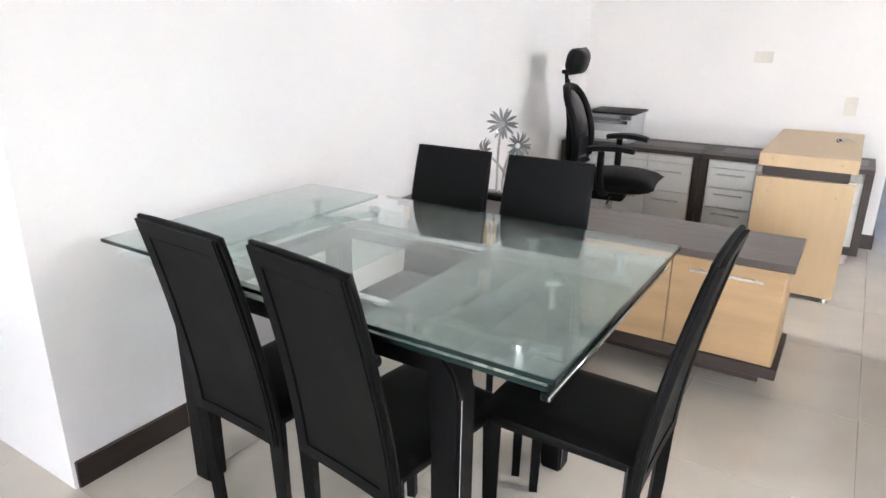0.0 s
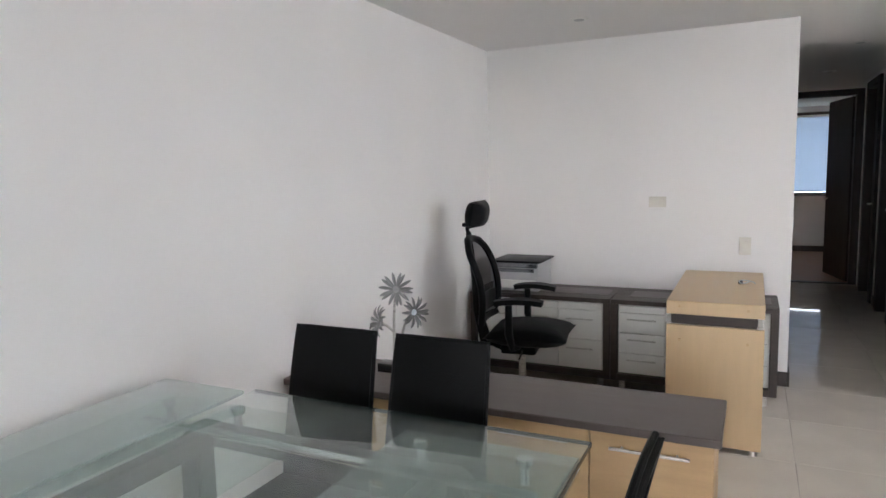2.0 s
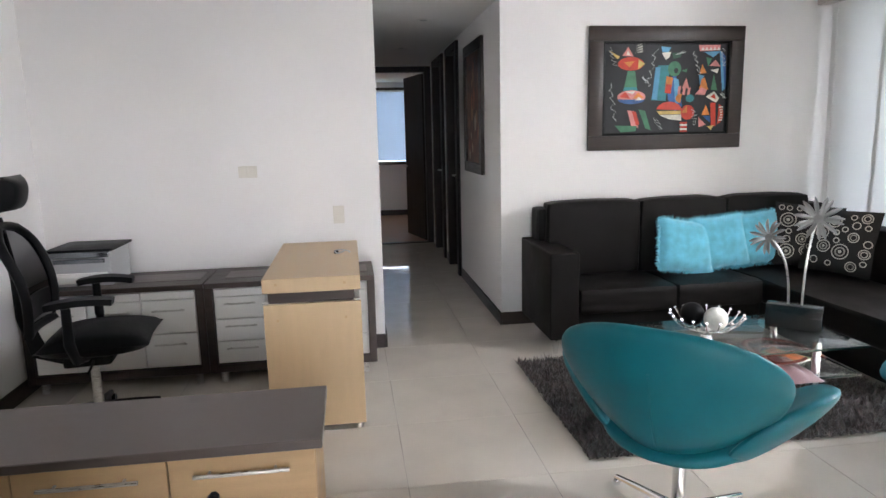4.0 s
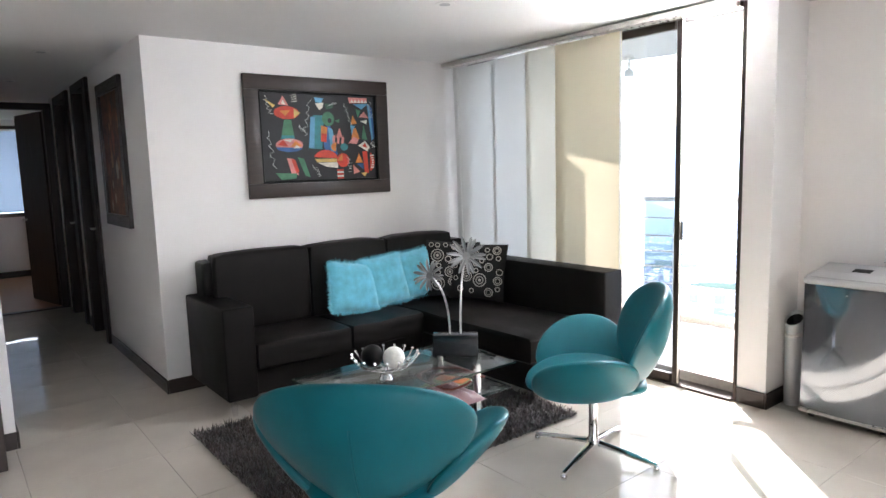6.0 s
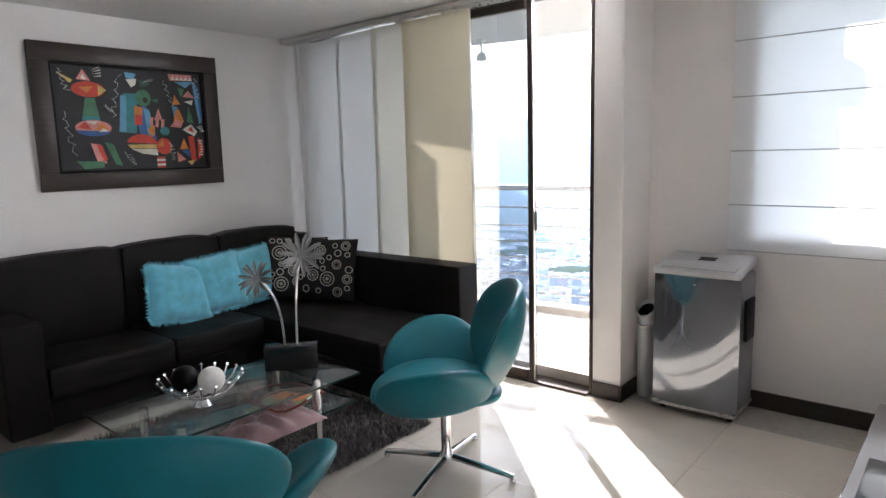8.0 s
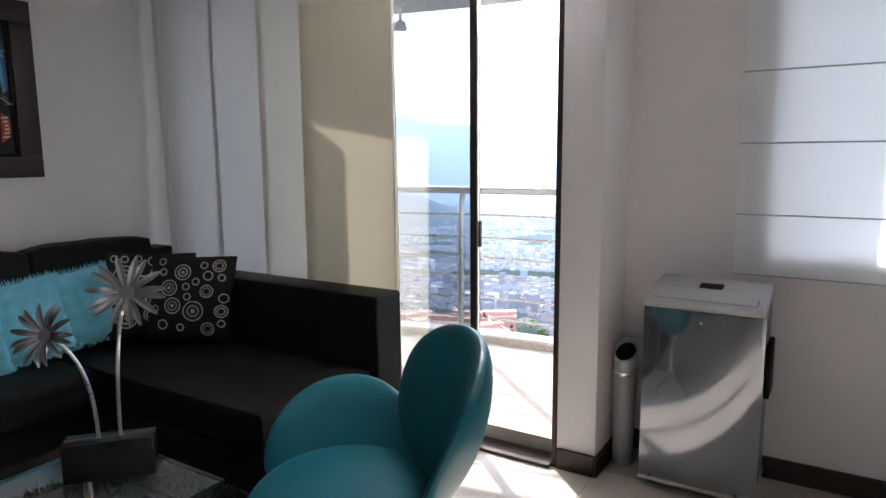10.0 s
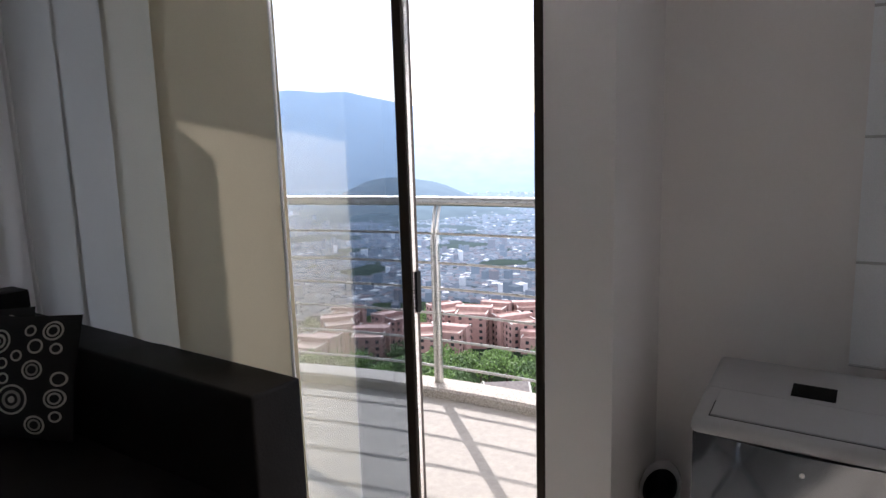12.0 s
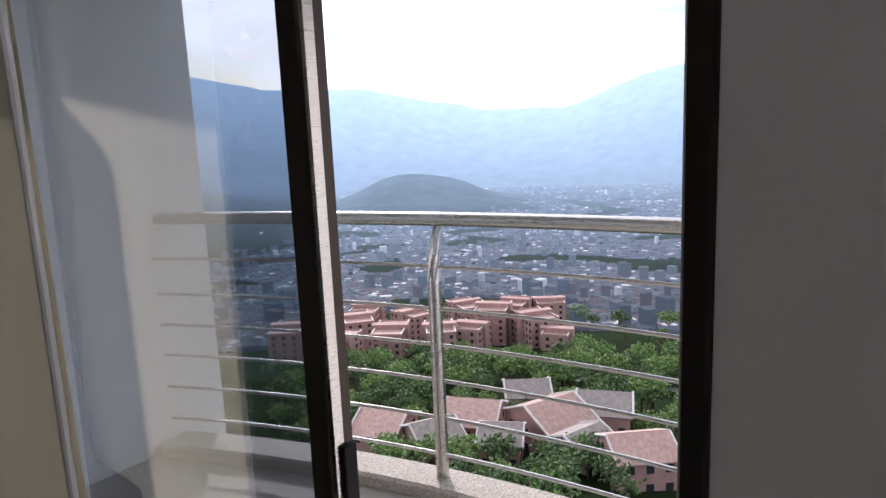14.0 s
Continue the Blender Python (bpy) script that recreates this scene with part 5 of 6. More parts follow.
pt.links.new(pr_.outputs["Color"], pmix.inputs["B"])
pt.links.new(pmix.outputs["Result"], pt.nodes["Principled BSDF"].inputs["Base Color"])
pm.materials.append(M_PILE)
pile = new("pile", pm)
pile.parent = rg
tagged(pile, kind="stuff")

# ---- coffee table ----
ct = thing("coffee_table", pose(2.14, 4.15, 0.02), "two-tier clear glass coffee table on chrome posts", "coffee table")
part("tabletop", box(-0.51, 0.51, -0.28, 0.28, 0.413, 0.423, 0.002, 2), M_CLEARTOP, ct)
part("shelf", box(-0.46, 0.55, -0.20, 0.24, 0.245, 0.255, 0.002, 2), M_CLEARTOP, ct)
for x0, x1, y0, y1, z0, z1 in ((-0.51, 0.51, -0.282, -0.28, 0.413, 0.423), (-0.51, 0.51, 0.28, 0.282, 0.413, 0.423), (0.51, 0.512, -0.28, 0.28, 0.413, 0.423), (-0.512, -0.51, -0.28, 0.28, 0.413, 0.423), (-0.46, 0.55, -0.202, -0.20, 0.245, 0.255), (0.55, 0.552, -0.20, 0.24, 0.245, 0.255)):
    part("glass_edge", box(x0, x1, y0, y1, z0, z1), M_GLASSEDGE, ct)
for x in (-0.32, 0.34):
    for y in (-0.16, 0.16):
        part("post", cyl(bmesh.new(), (x, y, 0.0), (x, y, 0.413), 0.020), M_CHROME, ct)
metal_flowers(pose(2.50, 4.19, 0.443, 0, 0, -42), [((-0.13, -0.05, 0.455), (-0.3, -0.9, 0.35), 0.09), ((0.07, 0.04, 0.545), (0.1, -0.9, 0.35), 0.11)],
              (-0.125, 0.125, -0.04, 0.04, 0.0, 0.118), "tin daisies on a black block on the coffee table")

bw2 = thing("wire_bowl", pose(1.975, 4.095, 0.443), "chrome wire bowl with bead tips on the coffee table", "bowl")
part("stand", lathe(bmesh.new(), [(0.035, 0.0), (0.037, 0.004), (0.022, 0.03), (0.034, 0.055)], 20), M_CHROME, bw2)
for k in range(18):
    a = k * math.tau / 18
    c_, s_ = math.cos(a), math.sin(a)
    w_ = part("wire", tube(bmesh.new(), [(0.02 * c_, 0.02 * s_, 0.052), (0.09 * c_, 0.09 * s_, 0.06), (0.14 * c_, 0.14 * s_, 0.09), (0.165 * c_, 0.165 * s_, 0.125)], 0.0028, 6), M_CHROME, bw2)
    bm = bmesh.new()
    bmesh.ops.create_icosphere(bm, subdivisions=1, radius=0.0075, matrix=Matrix.Translation((0.166 * c_, 0.166 * s_, 0.128)))
    part("bead", bm, M_CHROME, w_)
part("ring", tube(bmesh.new(), [(0.115 * math.cos(k * math.tau / 30), 0.115 * math.sin(k * math.tau / 30), 0.073) for k in range(31)], 0.003, 6), M_CHROME, bw2)
M_BALL = mat("ivory_ball", (0.72, 0.70, 0.66), 0.6, var=0.1, scale=40, bump=0.3, bscale=120)
for name_, x, y, r, m_, lb in (("decorative_ball", 1.995, 4.05, 0.054, M_BALL, "ivory ball lying in the wire bowl"), ("decorative_ball", 1.93, 4.145, 0.056, M_PLASTICBLACK, "dark brown ball lying in the wire bowl")):
    bm = bmesh.new()
    bmesh.ops.create_uvsphere(bm, u_segments=28, v_segments=18, radius=r)
    for v in bm.verts:
        v.co *= 1 + 0.012 * noise.noise(v.co * 30)
    solid(name_, bm, m_, lb, "decorative ball", "balls in the bowl", pose(x, y, 0.443 + 0.063 + r))

M_LEATHERRED = mat("dark_red_leather", (0.16, 0.035, 0.022), 0.4, var=0.2, scale=10)
M_SATIN = mat("dusty_pink_satin", (0.26, 0.15, 0.16), 0.35, var=0.2, scale=9, sheen=0.3)
bag = thing("handbag", pose(2.26, 4.02, 0.275), "folded dusty pink bag with dark red straps on the shelf", "handbag")


def bagf(u, v):
    a, b = 2 * u - 1, 2 * v - 1
    k = max(0, (1 - a ** 4) * (1 - b ** 4))
    return Vector((0.20 * a, 0.13 * b, 0.001 + 0.06 * k * (1 + 0.5 * noise.noise(Vector((a * 2.2, b * 2.2, 1)))) + 0.012 * math.sin(14 * a + 5 * b) * k))


part("body", sheet(bmesh.new(), bagf, 30, 22), M_SATIN, bag)
for s in (-1, 1):
    part("strap", tube(bmesh.new(), [(0.20 * math.cos(0.35 * k) * (0.6 + 0.4 * math.cos(0.2 * k)) + 0.05, s * 0.05 + 0.10 * math.sin(0.33 * k), 0.085 + 0.045 * abs(math.sin(0.3 * k))) for k in range(16)], 0.015, 8, 0.45), M_LEATHERRED, bag)
bk = thing("magazine", pose(2.42, 4.20, 0.275, 0, 0, 22), "colourful magazine lying on the glass shelf", "magazine")
part("pages", box(-0.14, 0.14, -0.10, 0.10, 0.0, 0.011, 0.001, 1), M_WHITE, bk)
part("cover", box(-0.142, 0.142, -0.102, 0.102, 0.011, 0.0125), mat("green_cover", (0.20, 0.25, 0.12), 0.35, var=0.5, scale=14), bk)
part("cover_picture", box(0.04, 0.13, -0.09, 0.09, 0.0125, 0.0135), mat("orange_picture", (0.55, 0.16, 0.05), 0.35, var=0.4, scale=18), bk)
bk = thing("magazine", pose(1.86, 4.08, 0.275, 0, 0, -20), "dark red magazine lying on the glass shelf", "magazine")
part("pages", box(-0.13, 0.13, -0.09, 0.09, 0.0, 0.009, 0.001, 1), M_WHITE, bk)
part("cover", box(-0.132, 0.132, -0.092, 0.092, 0.009, 0.0105), M_LEATHERRED, bk)
part("cover_mark", box(-0.05, 0.04, -0.03, 0.03, 0.0105, 0.0115), M_WHITE, bk)

# ---- swivel chairs ----
def swivel_chair(m, lift=0.0):
    c = thing("swivel_chair", m, "turquoise shell swivel armchair on a chrome four-star base", "armchair", "turquoise swivel chairs")
    def petal(name, f, n=30, m=10, label="", fat=2.3):
        """A stuffed petal: a disc of points f(a, b) with its offset direction, padded to a round edge."""
        bm = bmesh.new()
        for side in (1, -1):
            rings = []
            for j in range(1, m + 1):
                q = math.sin(j / m * math.pi / 2)
                ring = []
                for i in range(n * 2):
                    t = i * math.tau / (n * 2)
                    k = q / (abs(math.cos(t)) ** fat + abs(math.sin(t)) ** fat) ** (1 / fat)
                    p, o, th = f(k * math.cos(t), k * math.sin(t))
                    ring.append(bm.verts.new(p + o * side * th * math.sqrt(max(0.0, 1 - q * q)) ** 0.8))
                rings.append(ring)
            p, o, th = f(0, 0)
            cv = bm.verts.new(p + o * side * th)
            for i in range(n * 2):
                bm.faces.new((cv, rings[0][i], rings[0][(i + 1) % (n * 2)]))
            for q_, w_ in zip(rings, rings[1:]):
                for i in range(n * 2):
                    bm.faces.new((q_[i], w_[i], w_[(i + 1) % (n * 2)], q_[(i + 1) % (n * 2)]))
        bmesh.ops.remove_doubles(bm, verts=bm.verts[:], dist=0.0005)
        bmesh.ops.recalc_face_normals(bm, faces=bm.faces[:])
        return part(name, bm, M_TEAL, c, label)

    def f_back(a, b):
        w = 0.36 * (1.0 + 0.26 * b - 0.12 * b * b)
        z = 0.640 + lift + (0.240 + 0.4 * lift) * b
        x = -0.31 - 0.065 * b + 0.03 * b * b + 0.15 * (a * a) * (1 - 0.1 * b)
        return Vector((x, w * a, z)), Vector((1, -0.45 * a, 0.3)).normalized(), 0.042

    def f_arm(side):
        def f(a, b):
            z = 0.485 + 0.6 * lift + 0.14 * b - 0.02 * a
            y = side * (0.33 + 0.13 * b - 0.07 * a * a)
            return Vector((0.05 + 0.245 * a * (1 - 0.12 * b), y, z)), Vector((-0.25 * a, -side, 0.35)).normalized(), 0.040
        return f

    def f_seat(a, b):
        return Vector((0.04 + 0.30 * a, 0.285 * b, 0.405 + 0.4 * lift - 0.02 * a * a + 0.03 * b * b)), Vector((0, 0, 1)), 0.055

    back = petal("backrest", f_back, 30, 12, "turquoise velour backrest")
    petal("seat", f_seat)
    petal("armrest", f_arm(1))
    petal("armrest", f_arm(-1))
    seam = []
    for k in range(13):
        p, o, th = f_back(0, -0.80 + 1.25 * k / 12)
        seam.append(p - o * (th * math.sqrt(1 - (-0.80 + 1.25 * k / 12) ** 2) ** 0.8 + 0.001))
    part("seam", tube(bmesh.new(), seam, 0.0035, 6), M_TEAL, back)
    part("seat_plate", lathe(bmesh.new(), [(0.13, 0.335), (0.14, 0.345), (0.12, 0.36)], 24), M_PLASTICBLACK, c)
    part("column", lathe(bmesh.new(), [(0.032, 0.075), (0.030, 0.09), (0.024, 0.10), (0.023, 0.29), (0.016, 0.295), (0.016, 0.345)], 20), M_CHROME, c)
    part("hub", lathe(bmesh.new(), [(0.036, 0.045), (0.038, 0.06), (0.034, 0.085)], 20), M_CHROME, c)
    for k in range(4):
        a = radians(90 * k + 63)
        c_, s_ = math.cos(a), math.sin(a)
        leg = part("leg", tube(bmesh.new(), [(0.03 * c_, 0.03 * s_, 0.068), (0.18 * c_, 0.18 * s_, 0.050), (0.33 * c_, 0.33 * s_, 0.030)], [0.020, 0.018, 0.014], 8, 0.6), M_CHROME, c)
        part("glide", lathe(bmesh.new(), [(0.014, 0.0), (0.016, 0.012), (0.012, 0.022)], 12, (0.325 * c_, 0.325 * s_)), M_CHROME, leg)
    return c


swivel_chair(pose(2.82, 3.49, 0, 0, 0, 131))
swivel_chair(pose(1.47, 3.375, 0, 0, 0, 45), -0.03)

# ---- air conditioner and bin ----
ac = thing("portable_air_conditioner", pose(4.09, 2.80, 0), "silver-grey portable air conditioner standing by the wall", "air conditioner")


def ac_front(u, v):
    y = 0.225 * (2 * u - 1)
    return Vector((-0.028 * (1 - (2 * u - 1) ** 2) - 0.006, y, 0.06 + 0.715 * v))


part("body", box(0.0, 0.30, -0.218, 0.218, 0.045, 0.79, 0.03, 4), mat("dark_silver_plastic", (0.20, 0.205, 0.21), 0.32, metal=0.4, var=0.04, scale=6), ac, "dark silver side shell")
part("bottom_strip", box(-0.036, 0.30, -0.222, 0.222, 0.042, 0.058, 0.005, 2), M_STEEL, ac, "bright metal bottom strip")
part("front_panel", thicken(sheet(bmesh.new(), ac_front, 16, 8), 0.012), M_ACGREY, ac, "glossy silver-grey front panel")
SLOPE = 0.16


def on_top(x0, x1, y0, y1, low, high, bev):
    """A plate that follows the sloping top."""
    bm = box(x0, x1, y0, y1, low, high, bev, 3)
    for v in bm.verts:
        v.co.z += SLOPE * max(0.0, v.co.x)
    return bm


part("top_cover", on_top(-0.034, 0.302, -0.226, 0.226, 0.778, 0.815, 0.016), M_ACWHITE, ac, "pale grey top cover")
# a larger dark plate paints the shaded groove round the flap
part("flap_shadow", on_top(-0.010, 0.112, -0.192, 0.192, 0.8145, 0.8165, 0.0005), M_PLASTICBLACK, ac, "dark plate painting the shadow gap round the outlet flap")
part("flap", on_top(-0.007, 0.109, -0.189, 0.189, 0.815, 0.8205, 0.002), M_ACWHITE, ac)
part("control_strip", on_top(0.122, 0.285, -0.215, 0.215, 0.8145, 0.8175, 0.001), M_ACWHITE, ac)
part("display", on_top(0.14, 0.20, -0.045, 0.045, 0.8170, 0.8190, 0.0005), M_PLASTICBLACK, ac, "dark display")
part("badge", cyl(bmesh.new(), (-0.0375, 0.0, 0.735), (-0.034, 0.0, 0.735), 0.005, None, 14), M_STEEL, ac)
part("side_handle", box(0.06, 0.20, -0.243, -0.222, 0.44, 0.66, 0.008), M_PLASTICBLACK, ac, "black recessed side handle")
part("plinth", box(0.01, 0.29, -0.215, 0.215, 0.03, 0.05, 0.004, 1), M_PLASTICBLACK, ac)
for x in (0.04, 0.26):
    for y in (-0.18, 0.18):
        part("caster", cyl(bmesh.new(), (x, y - 0.012, 0.018), (x, y + 0.012, 0.018), 0.018, None, 12), M_PLASTICBLACK, ac)
bn = thing("floor_vase", pose(4.25, 3.14, 0), "tall pale grey floor vase with a slanted mouth", "vase")


def slanted(prof, flat=0.8):
    """A turned shape whose upper end is cut aslant towards the room."""
    bm = lathe(bmesh.new(), prof, 32)
    for v in bm.verts:
        k = max(0.0, (v.co.z - 0.40) / 0.12)
        v.co.z += 0.6 * v.co.x * min(1.0, k)
        v.co.y *= flat
    return bm


part("body", slanted([(0.050, 0.0), (0.053, 0.015), (0.056, 0.10), (0.060, 0.28), (0.063, 0.40), (0.058, 0.445), (0.062, 0.50), (0.066, 0.525), (0.060, 0.530), (0.054, 0.515), (0.048, 0.40)]), M_ACWHITE, bn)
part("neck_ring", slanted([(0.0625, 0.425), (0.066, 0.432), (0.066, 0.446), (0.0605, 0.452)]), M_STEEL, bn, "brushed metal neck ring")
# dark surface filling the inside of the mouth
part("mouth_inside", slanted([(0.030, 0.38), (0.049, 0.49), (0.0535, 0.514), (0.040, 0.47)]), M_PLASTICBLACK, bn, "dark inside of the mouth")

# ---- television console ----
cs = thing("television_console", pose(0, 0, 0), "white and grey television console with bar handles", "console")
part("top", box(2.30, 3.56, 1.38, 1.915, 0.43, 0.458, 0.003, 1), mat("grey_gloss_top", (0.16, 0.15, 0.15), 0.14, var=0.05), cs, "grey glossy top")
part("body", box(2.33, 3.54, 1.40, 1.868, 0.08, 0.43, 0.002, 1), M_WHITE, cs)
part("plinth", box(2.40, 3.46, 1.42, 1.82, 0.0, 0.08), M_WENGE, cs)
for k in range(3):
    a = 2.335 + 0.402 * k
    fr = part("drawer", box(a, a + 0.396, 1.869, 1.888, 0.09, 0.425, 0.002, 1), M_WHITE, cs)
    part("handle", box(a + 0.11, a + 0.29, 1.926, 1.938, 0.352, 0.372, 0.002, 1), M_CHROME, fr, "flat chrome handle")
    for s in (0.125, 0.275):
        part("standoff", box(a + s - 0.006, a + s + 0.006, 1.887, 1.928, 0.355, 0.369), M_CHROME, fr)
dv = thing("media_player", pose(2.66, 1.72, 0.458), "black glossy media player on the console", "media player")
part("body", box(-0.22, 0.22, -0.15, 0.15, 0.008, 0.06, 0.006), M_BLACKLACQ, dv)
for x in (-0.18, 0.18):
    part("foot", box(x - 0.015, x + 0.015, -0.12, 0.12, 0.0, 0.008), M_PLASTICBLACK, dv)
part("disc_tray", box(-0.10, 0.10, 0.150, 0.153, 0.025, 0.042), M_PLASTICBLACK, dv)
rc = thing("remote_control", pose(2.98, 1.76, 0.458, 0, 0, 30), "slim black remote control lying on the console", "remote control")
part("body", box(-0.022, 0.022, -0.085, 0.085, 0.0, 0.016, 0.005), M_PLASTICBLACK, rc)
for k in range(6):
    for x in (-0.010, 0.0, 0.010):
        part("button", box(x - 0.003, x + 0.003, -0.07 + 0.02 * k, -0.062 + 0.02 * k, 0.016, 0.018), M_ACWHITE, rc)

# ---- ceiling lamps ----
for x, y in ((2.62, 4.35), (-0.69, 4.97), (1.0, 6.9), (0.95, 8.6)):
    cl = thing("recessed_lamp", pose(x, y, CEIL), "round white recessed ceiling lamp, switched off", "ceiling lamp", "recessed ceiling lamps")
    part("rim", lathe(bmesh.new(), [(0.030, -0.004), (0.055, -0.004), (0.058, 0.0), (0.03, 0.0)], 28), M_WHITE, cl)
    part("lens", lathe(bmesh.new(), [(0.002, -0.0055), (0.031, -0.0055), (0.031, -0.002), (0.002, -0.002)], 24), M_ACWHITE, cl)

# ---- paintings ----
FLAT = {}


def paint(col):
    if col not in FLAT:
        FLAT[col] = mat("paint_%d" % len(FLAT), col, 0.55, var=0.22, scale=18, bump=0.25, bscale=90)
    return FLAT[col]


RED, ORANGE, PINK, YELLOW = (0.55, 0.05, 0.025), (0.62, 0.20, 0.04), (0.60, 0.22, 0.20), (0.60, 0.42, 0.13)
BLUE, SKY, TEAL, GREEN, CREAM, DARKG = (0.03, 0.10, 0.28), (0.10, 0.30, 0.48), (0.03, 0.20, 0.22), (0.05, 0.17, 0.09), (0.66, 0.62, 0.54), (0.03, 0.08, 0.05)
pic = thing("painting", pose(2.08, YS, 1.29), "abstract painting of bright figures on black in a dark frame", "painting")
W, H, FR = 1.198, 0.883, 0.105
for a in ((0, W, -0.035, 0, 0, FR), (0, W, -0.035, 0, H - FR, H), (0, FR, -0.035, 0, FR, H - FR), (W - FR, W, -0.035, 0, FR, H - FR)):
    part("frame", box(*a, 0.005, 2), M_BASE, pic)
for a in ((FR, W - FR, -0.024, 0, FR, FR + 0.018), (FR, W - FR, -0.024, 0, H - FR - 0.018, H - FR), (FR, FR + 0.018, -0.024, 0, FR, H - FR), (W - FR - 0.018, W - FR, -0.024, 0, FR, H - FR)):
    part("slip", box(*a, 0.003, 1), M_PLASTICBLACK, pic)
canvas = part("canvas", box(FR, W - FR, -0.012, -0.004, FR, H - FR), mat("black_canvas", (0.012, 0.013, 0.015), 0.55, var=0.5, scale=9, bump=0.3, bscale=300), pic)
CW, CH = W - 2 * FR - 0.036, H - 2 * FR - 0.036
lay_y = [0.0122]


def uv(u, v):
    return Vector((FR + 0.018 + CW * u, -lay_y[0], FR + 0.018 + CH * v))


def poly(col, *pts):
    bm = bmesh.new()
    bm.faces.new([bm.verts.new(uv(*p)) for p in pts])
    part("paint_patch", bm, paint(col), canvas)
    lay_y[0] += 0.00012


def oval(col, u, v, ru, rv, a0=0, a1=360):
    poly(col, *[(u + ru * math.cos(radians(a0 + (a1 - a0) * k / 20)), v + rv * math.sin(radians(a0 + (a1 - a0) * k / 20))) for k in range(20)])


def scribble(u, v, du, dv, n=14, seed=0):
    r3 = random.Random(seed)
    pts = [uv(u + du * k / n + 0.018 * math.sin(k * 1.9 + seed) + r3.uniform(-0.008, 0.008), v + dv * k / n + 0.012 * math.cos(k * 2.3)) for k in range(n + 1)]
    part("paint_line", tube(bmesh.new(), pts, 0.0022, 5, 0.4), paint((0.62, 0.62, 0.60)), canvas)


# figure on the left
oval(RED, 0.21, 0.78, 0.105, 0.075)
poly(YELLOW, (0.27, 0.83), (0.325, 0.78), (0.27, 0.72))
poly(ORANGE, (0.15, 0.80), (0.24, 0.81), (0.20, 0.74))
poly(PINK, (0.14, 0.87), (0.185, 0.97), (0.23, 0.86))
poly(CREAM, (0.17, 0.88), (0.185, 0.93), (0.205, 0.87))
poly(YELLOW, (0.03, 0.93), (0.12, 0.86), (0.10, 0.83))
for k in range(4):
    poly(CREAM, (0.24, 0.90 + 0.022 * k), (0.30, 0.91 + 0.03 * k), (0.30, 0.922 + 0.03 * k))
poly(GREEN, (0.185, 0.70), (0.245, 0.70), (0.265, 0.50), (0.155, 0.50))
poly(TEAL, (0.16, 0.52), (0.26, 0.52), (0.27, 0.48), (0.15, 0.48))
oval(PINK, 0.22, 0.41, 0.115, 0.075)
oval(BLUE, 0.22, 0.385, 0.11, 0.055, 180, 360)
poly(RED, (0.12, 0.41), (0.17, 0.47), (0.21, 0.39))
poly(CREAM, (0.17, 0.47), (0.25, 0.475), (0.23, 0.44))
poly(ORANGE, (0.23, 0.39), (0.27, 0.46), (0.325, 0.40))
poly(CREAM, (0.25, 0.37), (0.28, 0.41), (0.31, 0.375))
poly(PINK, (0.19, 0.26), (0.245, 0.25), (0.285, 0.06), (0.225, 0.07))
poly(RED, (0.225, 0.25), (0.26, 0.24), (0.29, 0.10), (0.265, 0.08))
poly(GREEN, (0.28, 0.27), (0.335, 0.25), (0.385, 0.03), (0.34, 0.05))
poly(GREEN, (0.09, 0.09), (0.27, 0.08), (0.26, 0.02), (0.14, 0.01))
# figure in the middle
poly(TEAL, (0.43, 0.76), (0.53, 0.76), (0.50, 0.36), (0.38, 0.37))
poly(SKY, (0.41, 0.74), (0.45, 0.74), (0.43, 0.37), (0.385, 0.38))
poly(BLUE, (0.50, 0.62), (0.58, 0.64), (0.64, 0.30), (0.58, 0.24), (0.52, 0.37))
poly(SKY, (0.56, 0.62), (0.60, 0.60), (0.63, 0.36), (0.58, 0.30))
oval(GREEN, 0.565, 0.72, 0.055, 0.085)
oval((0.012, 0.013, 0.015), 0.578, 0.70, 0.018, 0.03)
poly(GREEN, (0.62, 0.70), (0.67, 0.72), (0.665, 0.675))
poly(ORANGE, (0.50, 0.64), (0.555, 0.62), (0.54, 0.44), (0.49, 0.45))
poly(RED, (0.50, 0.55), (0.545, 0.54), (0.54, 0.44), (0.49, 0.45))
poly(SKY, (0.45, 0.97), (0.53, 0.96), (0.51, 0.905), (0.46, 0.91))
poly(CREAM, (0.455, 0.90), (0.53, 0.91), (0.52, 0.85), (0.49, 0.82))
poly(DARKG, (0.54, 0.90), (0.62, 0.90), (0.61, 0.85), (0.55, 0.83))
poly(PINK, (0.665, 0.62), (0.69, 0.50), (0.63, 0.50))
for k in range(3):
    poly(PINK, (0.60 + 0.04 * k, 0.52 - 0.01 * k), (0.625 + 0.04 * k, 0.53 - 0.01 * k), (0.615 + 0.04 * k, 0.43 - 0.01 * k), (0.595 + 0.04 * k, 0.44 - 0.01 * k))
oval(ORANGE, 0.63, 0.385, 0.05, 0.055, 90, 270)
oval(TEAL, 0.70, 0.385, 0.035, 0.045)
oval(RED, 0.53, 0.25, 0.105, 0.10, 0, 180)
poly(YELLOW, (0.43, 0.245), (0.635, 0.245), (0.635, 0.205), (0.45, 0.205))
poly(CREAM, (0.45, 0.20), (0.635, 0.20), (0.635, 0.13), (0.53, 0.15))
oval(RED, 0.685, 0.225, 0.058, 0.085)
poly(ORANGE, (0.63, 0.22), (0.68, 0.31), (0.68, 0.22))
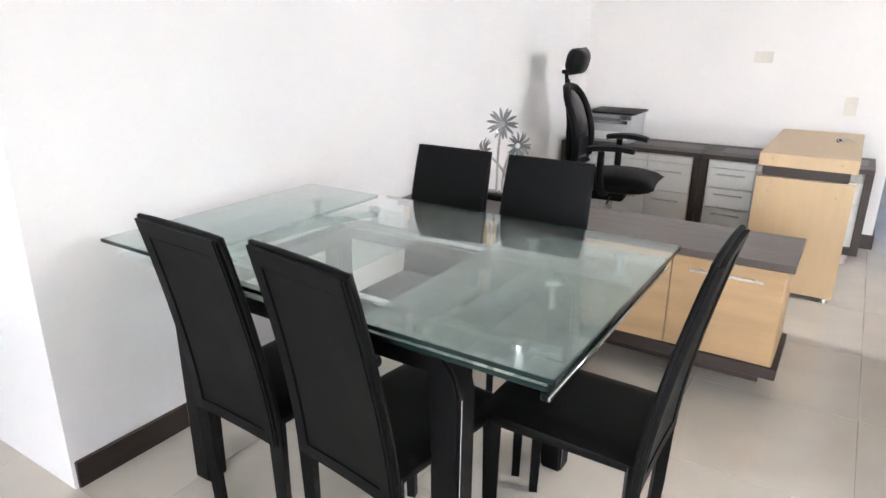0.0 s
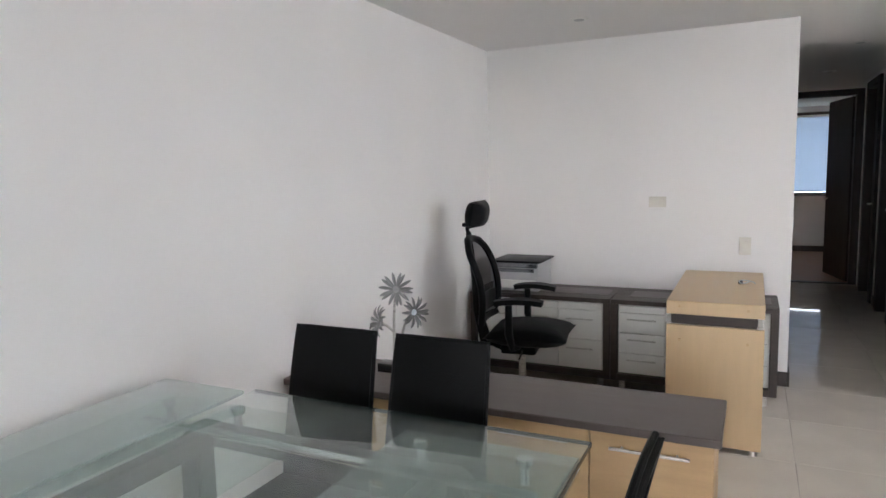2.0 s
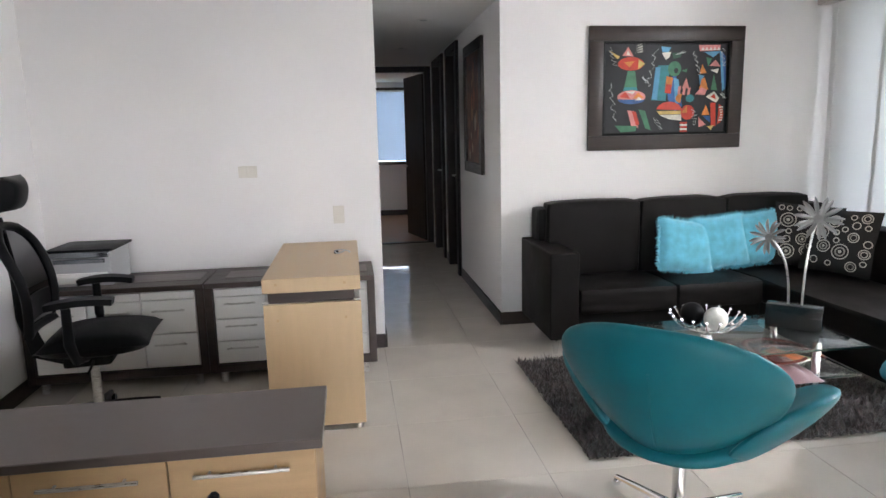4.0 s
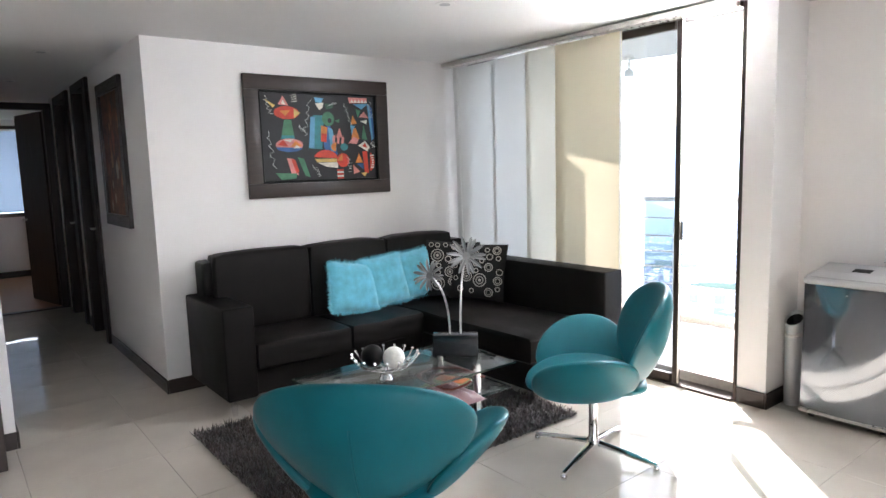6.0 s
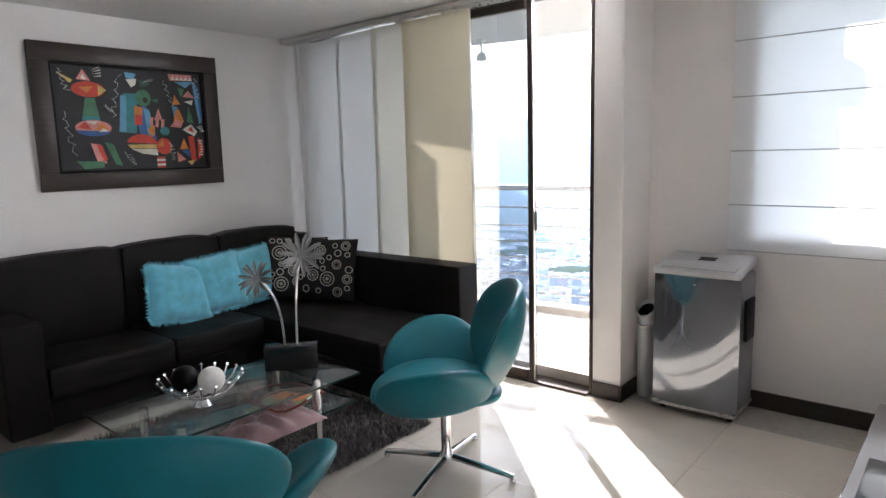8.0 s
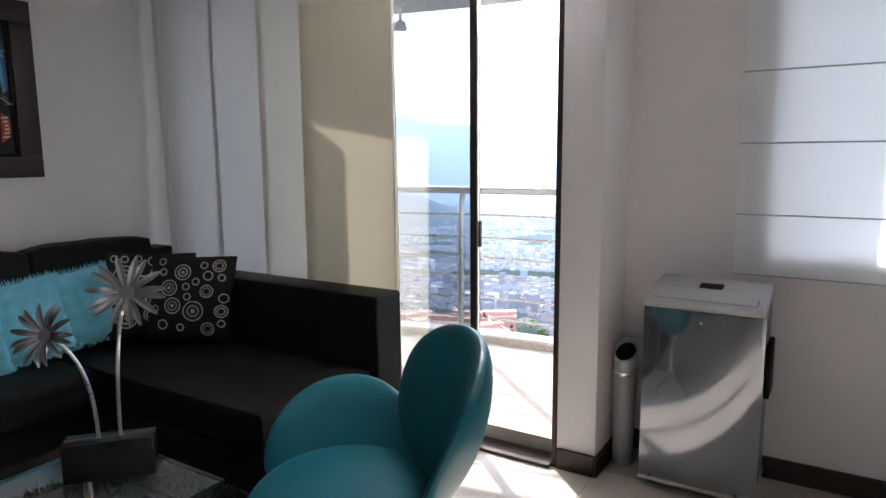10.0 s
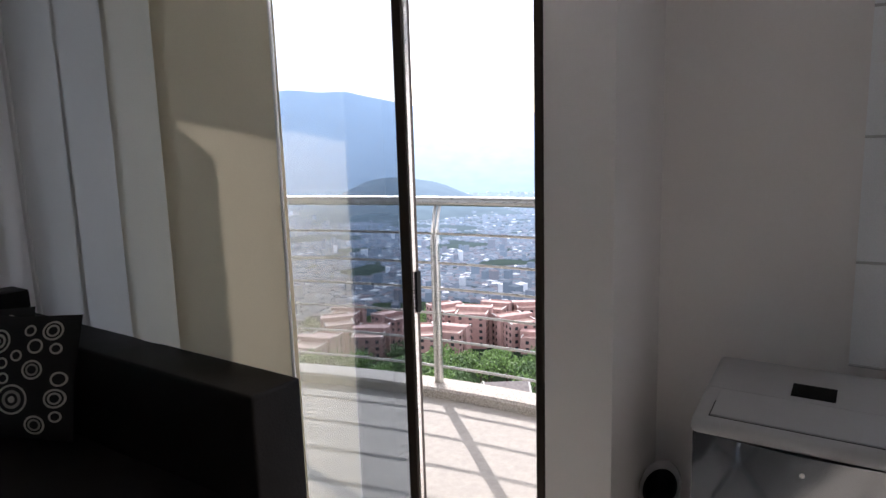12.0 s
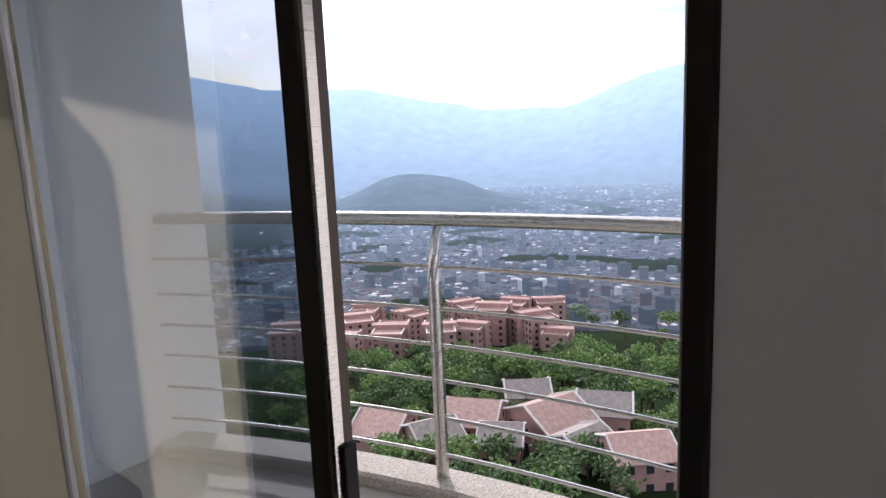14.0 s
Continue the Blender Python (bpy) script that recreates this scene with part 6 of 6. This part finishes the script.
for k in range(5):
    poly(CREAM if k % 2 else RED, (0.625, 0.115 - 0.024 * k), (0.685, 0.115 - 0.024 * k), (0.685, 0.094 - 0.024 * k), (0.625, 0.094 - 0.024 * k))
# figure on the right
poly(PINK, (0.755, 0.985), (0.935, 0.985), (0.935, 0.925), (0.765, 0.915))
for k in range(5):
    poly(CREAM, (0.775 + 0.033 * k, 0.925), (0.79 + 0.033 * k, 0.965), (0.805 + 0.033 * k, 0.925))
poly(SKY, (0.80, 0.905), (0.94, 0.915), (0.88, 0.845))
poly(GREEN, (0.82, 0.85), (0.87, 0.83), (0.84, 0.74))
poly(PINK, (0.85, 0.75), (0.90, 0.82), (0.945, 0.74))
poly(CREAM, (0.86, 0.70), (0.93, 0.72), (0.92, 0.665))
poly(ORANGE, (0.79, 0.77), (0.77, 0.66), (0.83, 0.67))
poly(SKY, (0.765, 0.65), (0.81, 0.64), (0.775, 0.53))
poly(ORANGE, (0.79, 0.60), (0.815, 0.62), (0.85, 0.48), (0.77, 0.49))
poly(PINK, (0.74, 0.43), (0.79, 0.51), (0.84, 0.48), (0.82, 0.42))
poly(GREEN, (0.89, 0.66), (0.925, 0.47), (0.87, 0.48))
poly(SKY, (0.93, 0.92), (0.955, 0.90), (0.99, 0.50), (0.965, 0.46))
poly(BLUE, (0.955, 0.90), (0.98, 0.86), (0.995, 0.52), (0.985, 0.47))
poly(CREAM, (0.83, 0.40), (0.90, 0.46), (0.945, 0.38), (0.92, 0.33))
poly(RED, (0.87, 0.395), (0.90, 0.435), (0.92, 0.37))
poly(RED, (0.87, 0.33), (0.915, 0.33), (0.925, 0.06), (0.885, 0.06))
poly(ORANGE, (0.80, 0.19), (0.835, 0.31), (0.87, 0.19))
poly(BLUE, (0.81, 0.18), (0.875, 0.18), (0.875, 0.10))
poly(PINK, (0.775, 0.17), (0.84, 0.08), (0.78, 0.05))
poly(YELLOW, (0.85, 0.06), (0.91, 0.07), (0.885, 0.015))
oval(RED, 0.925, 0.20, 0.06, 0.12, -80, 80)
for k in range(6):
    poly(CREAM, (0.945 + 0.006 * min(k, 5 - k), 0.12 + 0.03 * k), (0.978, 0.122 + 0.03 * k), (0.978, 0.137 + 0.03 * k), (0.945 + 0.006 * min(k, 5 - k), 0.135 + 0.03 * k))
for k, (u, v, du, dv) in enumerate(((0.03, 0.95, 0.05, -0.20), (0.04, 0.55, 0.05, -0.42), (0.40, 0.93, -0.05, -0.42), (0.72, 0.90, 0.05, -0.26), (0.42, 0.16, 0.05, -0.13), (0.73, 0.25, 0.02, -0.18), (0.95, 0.94, 0.02, -0.2), (0.30, 0.63, 0.05, -0.06), (0.96, 0.44, 0.03, -0.06), (0.58, 0.88, 0.06, 0.03))):
    scribble(u, v, du, dv, 14, k)

# corridor picture on the right wall
p2 = thing("corridor_picture", pose(1.43, 6.55, 1.10), "brown abstract picture in a dark frame on the corridor wall", "painting")
W2, H2 = 0.78, 1.10
for a in ((0, W2, 0, 0.09), (0, W2, H2 - 0.09, H2), (0, 0.09, 0.09, H2 - 0.09), (W2 - 0.09, W2, 0.09, H2 - 0.09)):
    part("frame", box(-0.03, 0, a[0], a[1], a[2], a[3], 0.004, 1), M_BASE, p2)
cv2 = part("canvas", box(-0.012, -0.004, 0.09, W2 - 0.09, 0.09, H2 - 0.09), mat("brown_canvas", (0.13, 0.065, 0.045), 0.6, var=0.7, scale=7, bump=0.2, distort=1.5), p2)
r4 = random.Random(12)
for k in range(22):
    y, z, s = r4.uniform(0.15, W2 - 0.17), r4.uniform(0.15, H2 - 0.18), r4.uniform(0.03, 0.10)
    bm = bmesh.new()
    bm.faces.new([bm.verts.new((-0.0122 - 0.0001 * k, y + s * math.cos(a) * 0.6, z + s * math.sin(a))) for a in (0.3, 1.5, 2.9, 4.1, 5.2)])
    part("paint_patch", bm, paint(r4.choice([(0.30, 0.16, 0.08), (0.22, 0.07, 0.04), (0.36, 0.30, 0.22), (0.07, 0.05, 0.045)])), cv2)

# ---- floor tiles ----
floor_slab = bpy.data.objects["floor"]
tile_mesh = to_mesh("tile", box(-0.2990, 0.2990, -0.2990, 0.2990, -0.02, 0.0, 0.0012, 1), M_TILE)


def lay(mesh, x, y, z, parent, name="tile", turn=0):
    ob = new(name, mesh)
    ob.parent = parent
    ob.matrix_basis = pose(x, y, z, 0, 0, turn)
    return ob


for i in range(-4, 7):
    for j in range(-11, 4):
        lay(tile_mesh, 0.22 + 0.6 * i, 4.11 + 0.6 * j, 0, floor_slab)
for i in (0, 1, 2):
    for j in range(4, 10):
        lay(tile_mesh, 0.22 + 0.6 * i, 4.11 + 0.6 * j, 0, floor_slab)
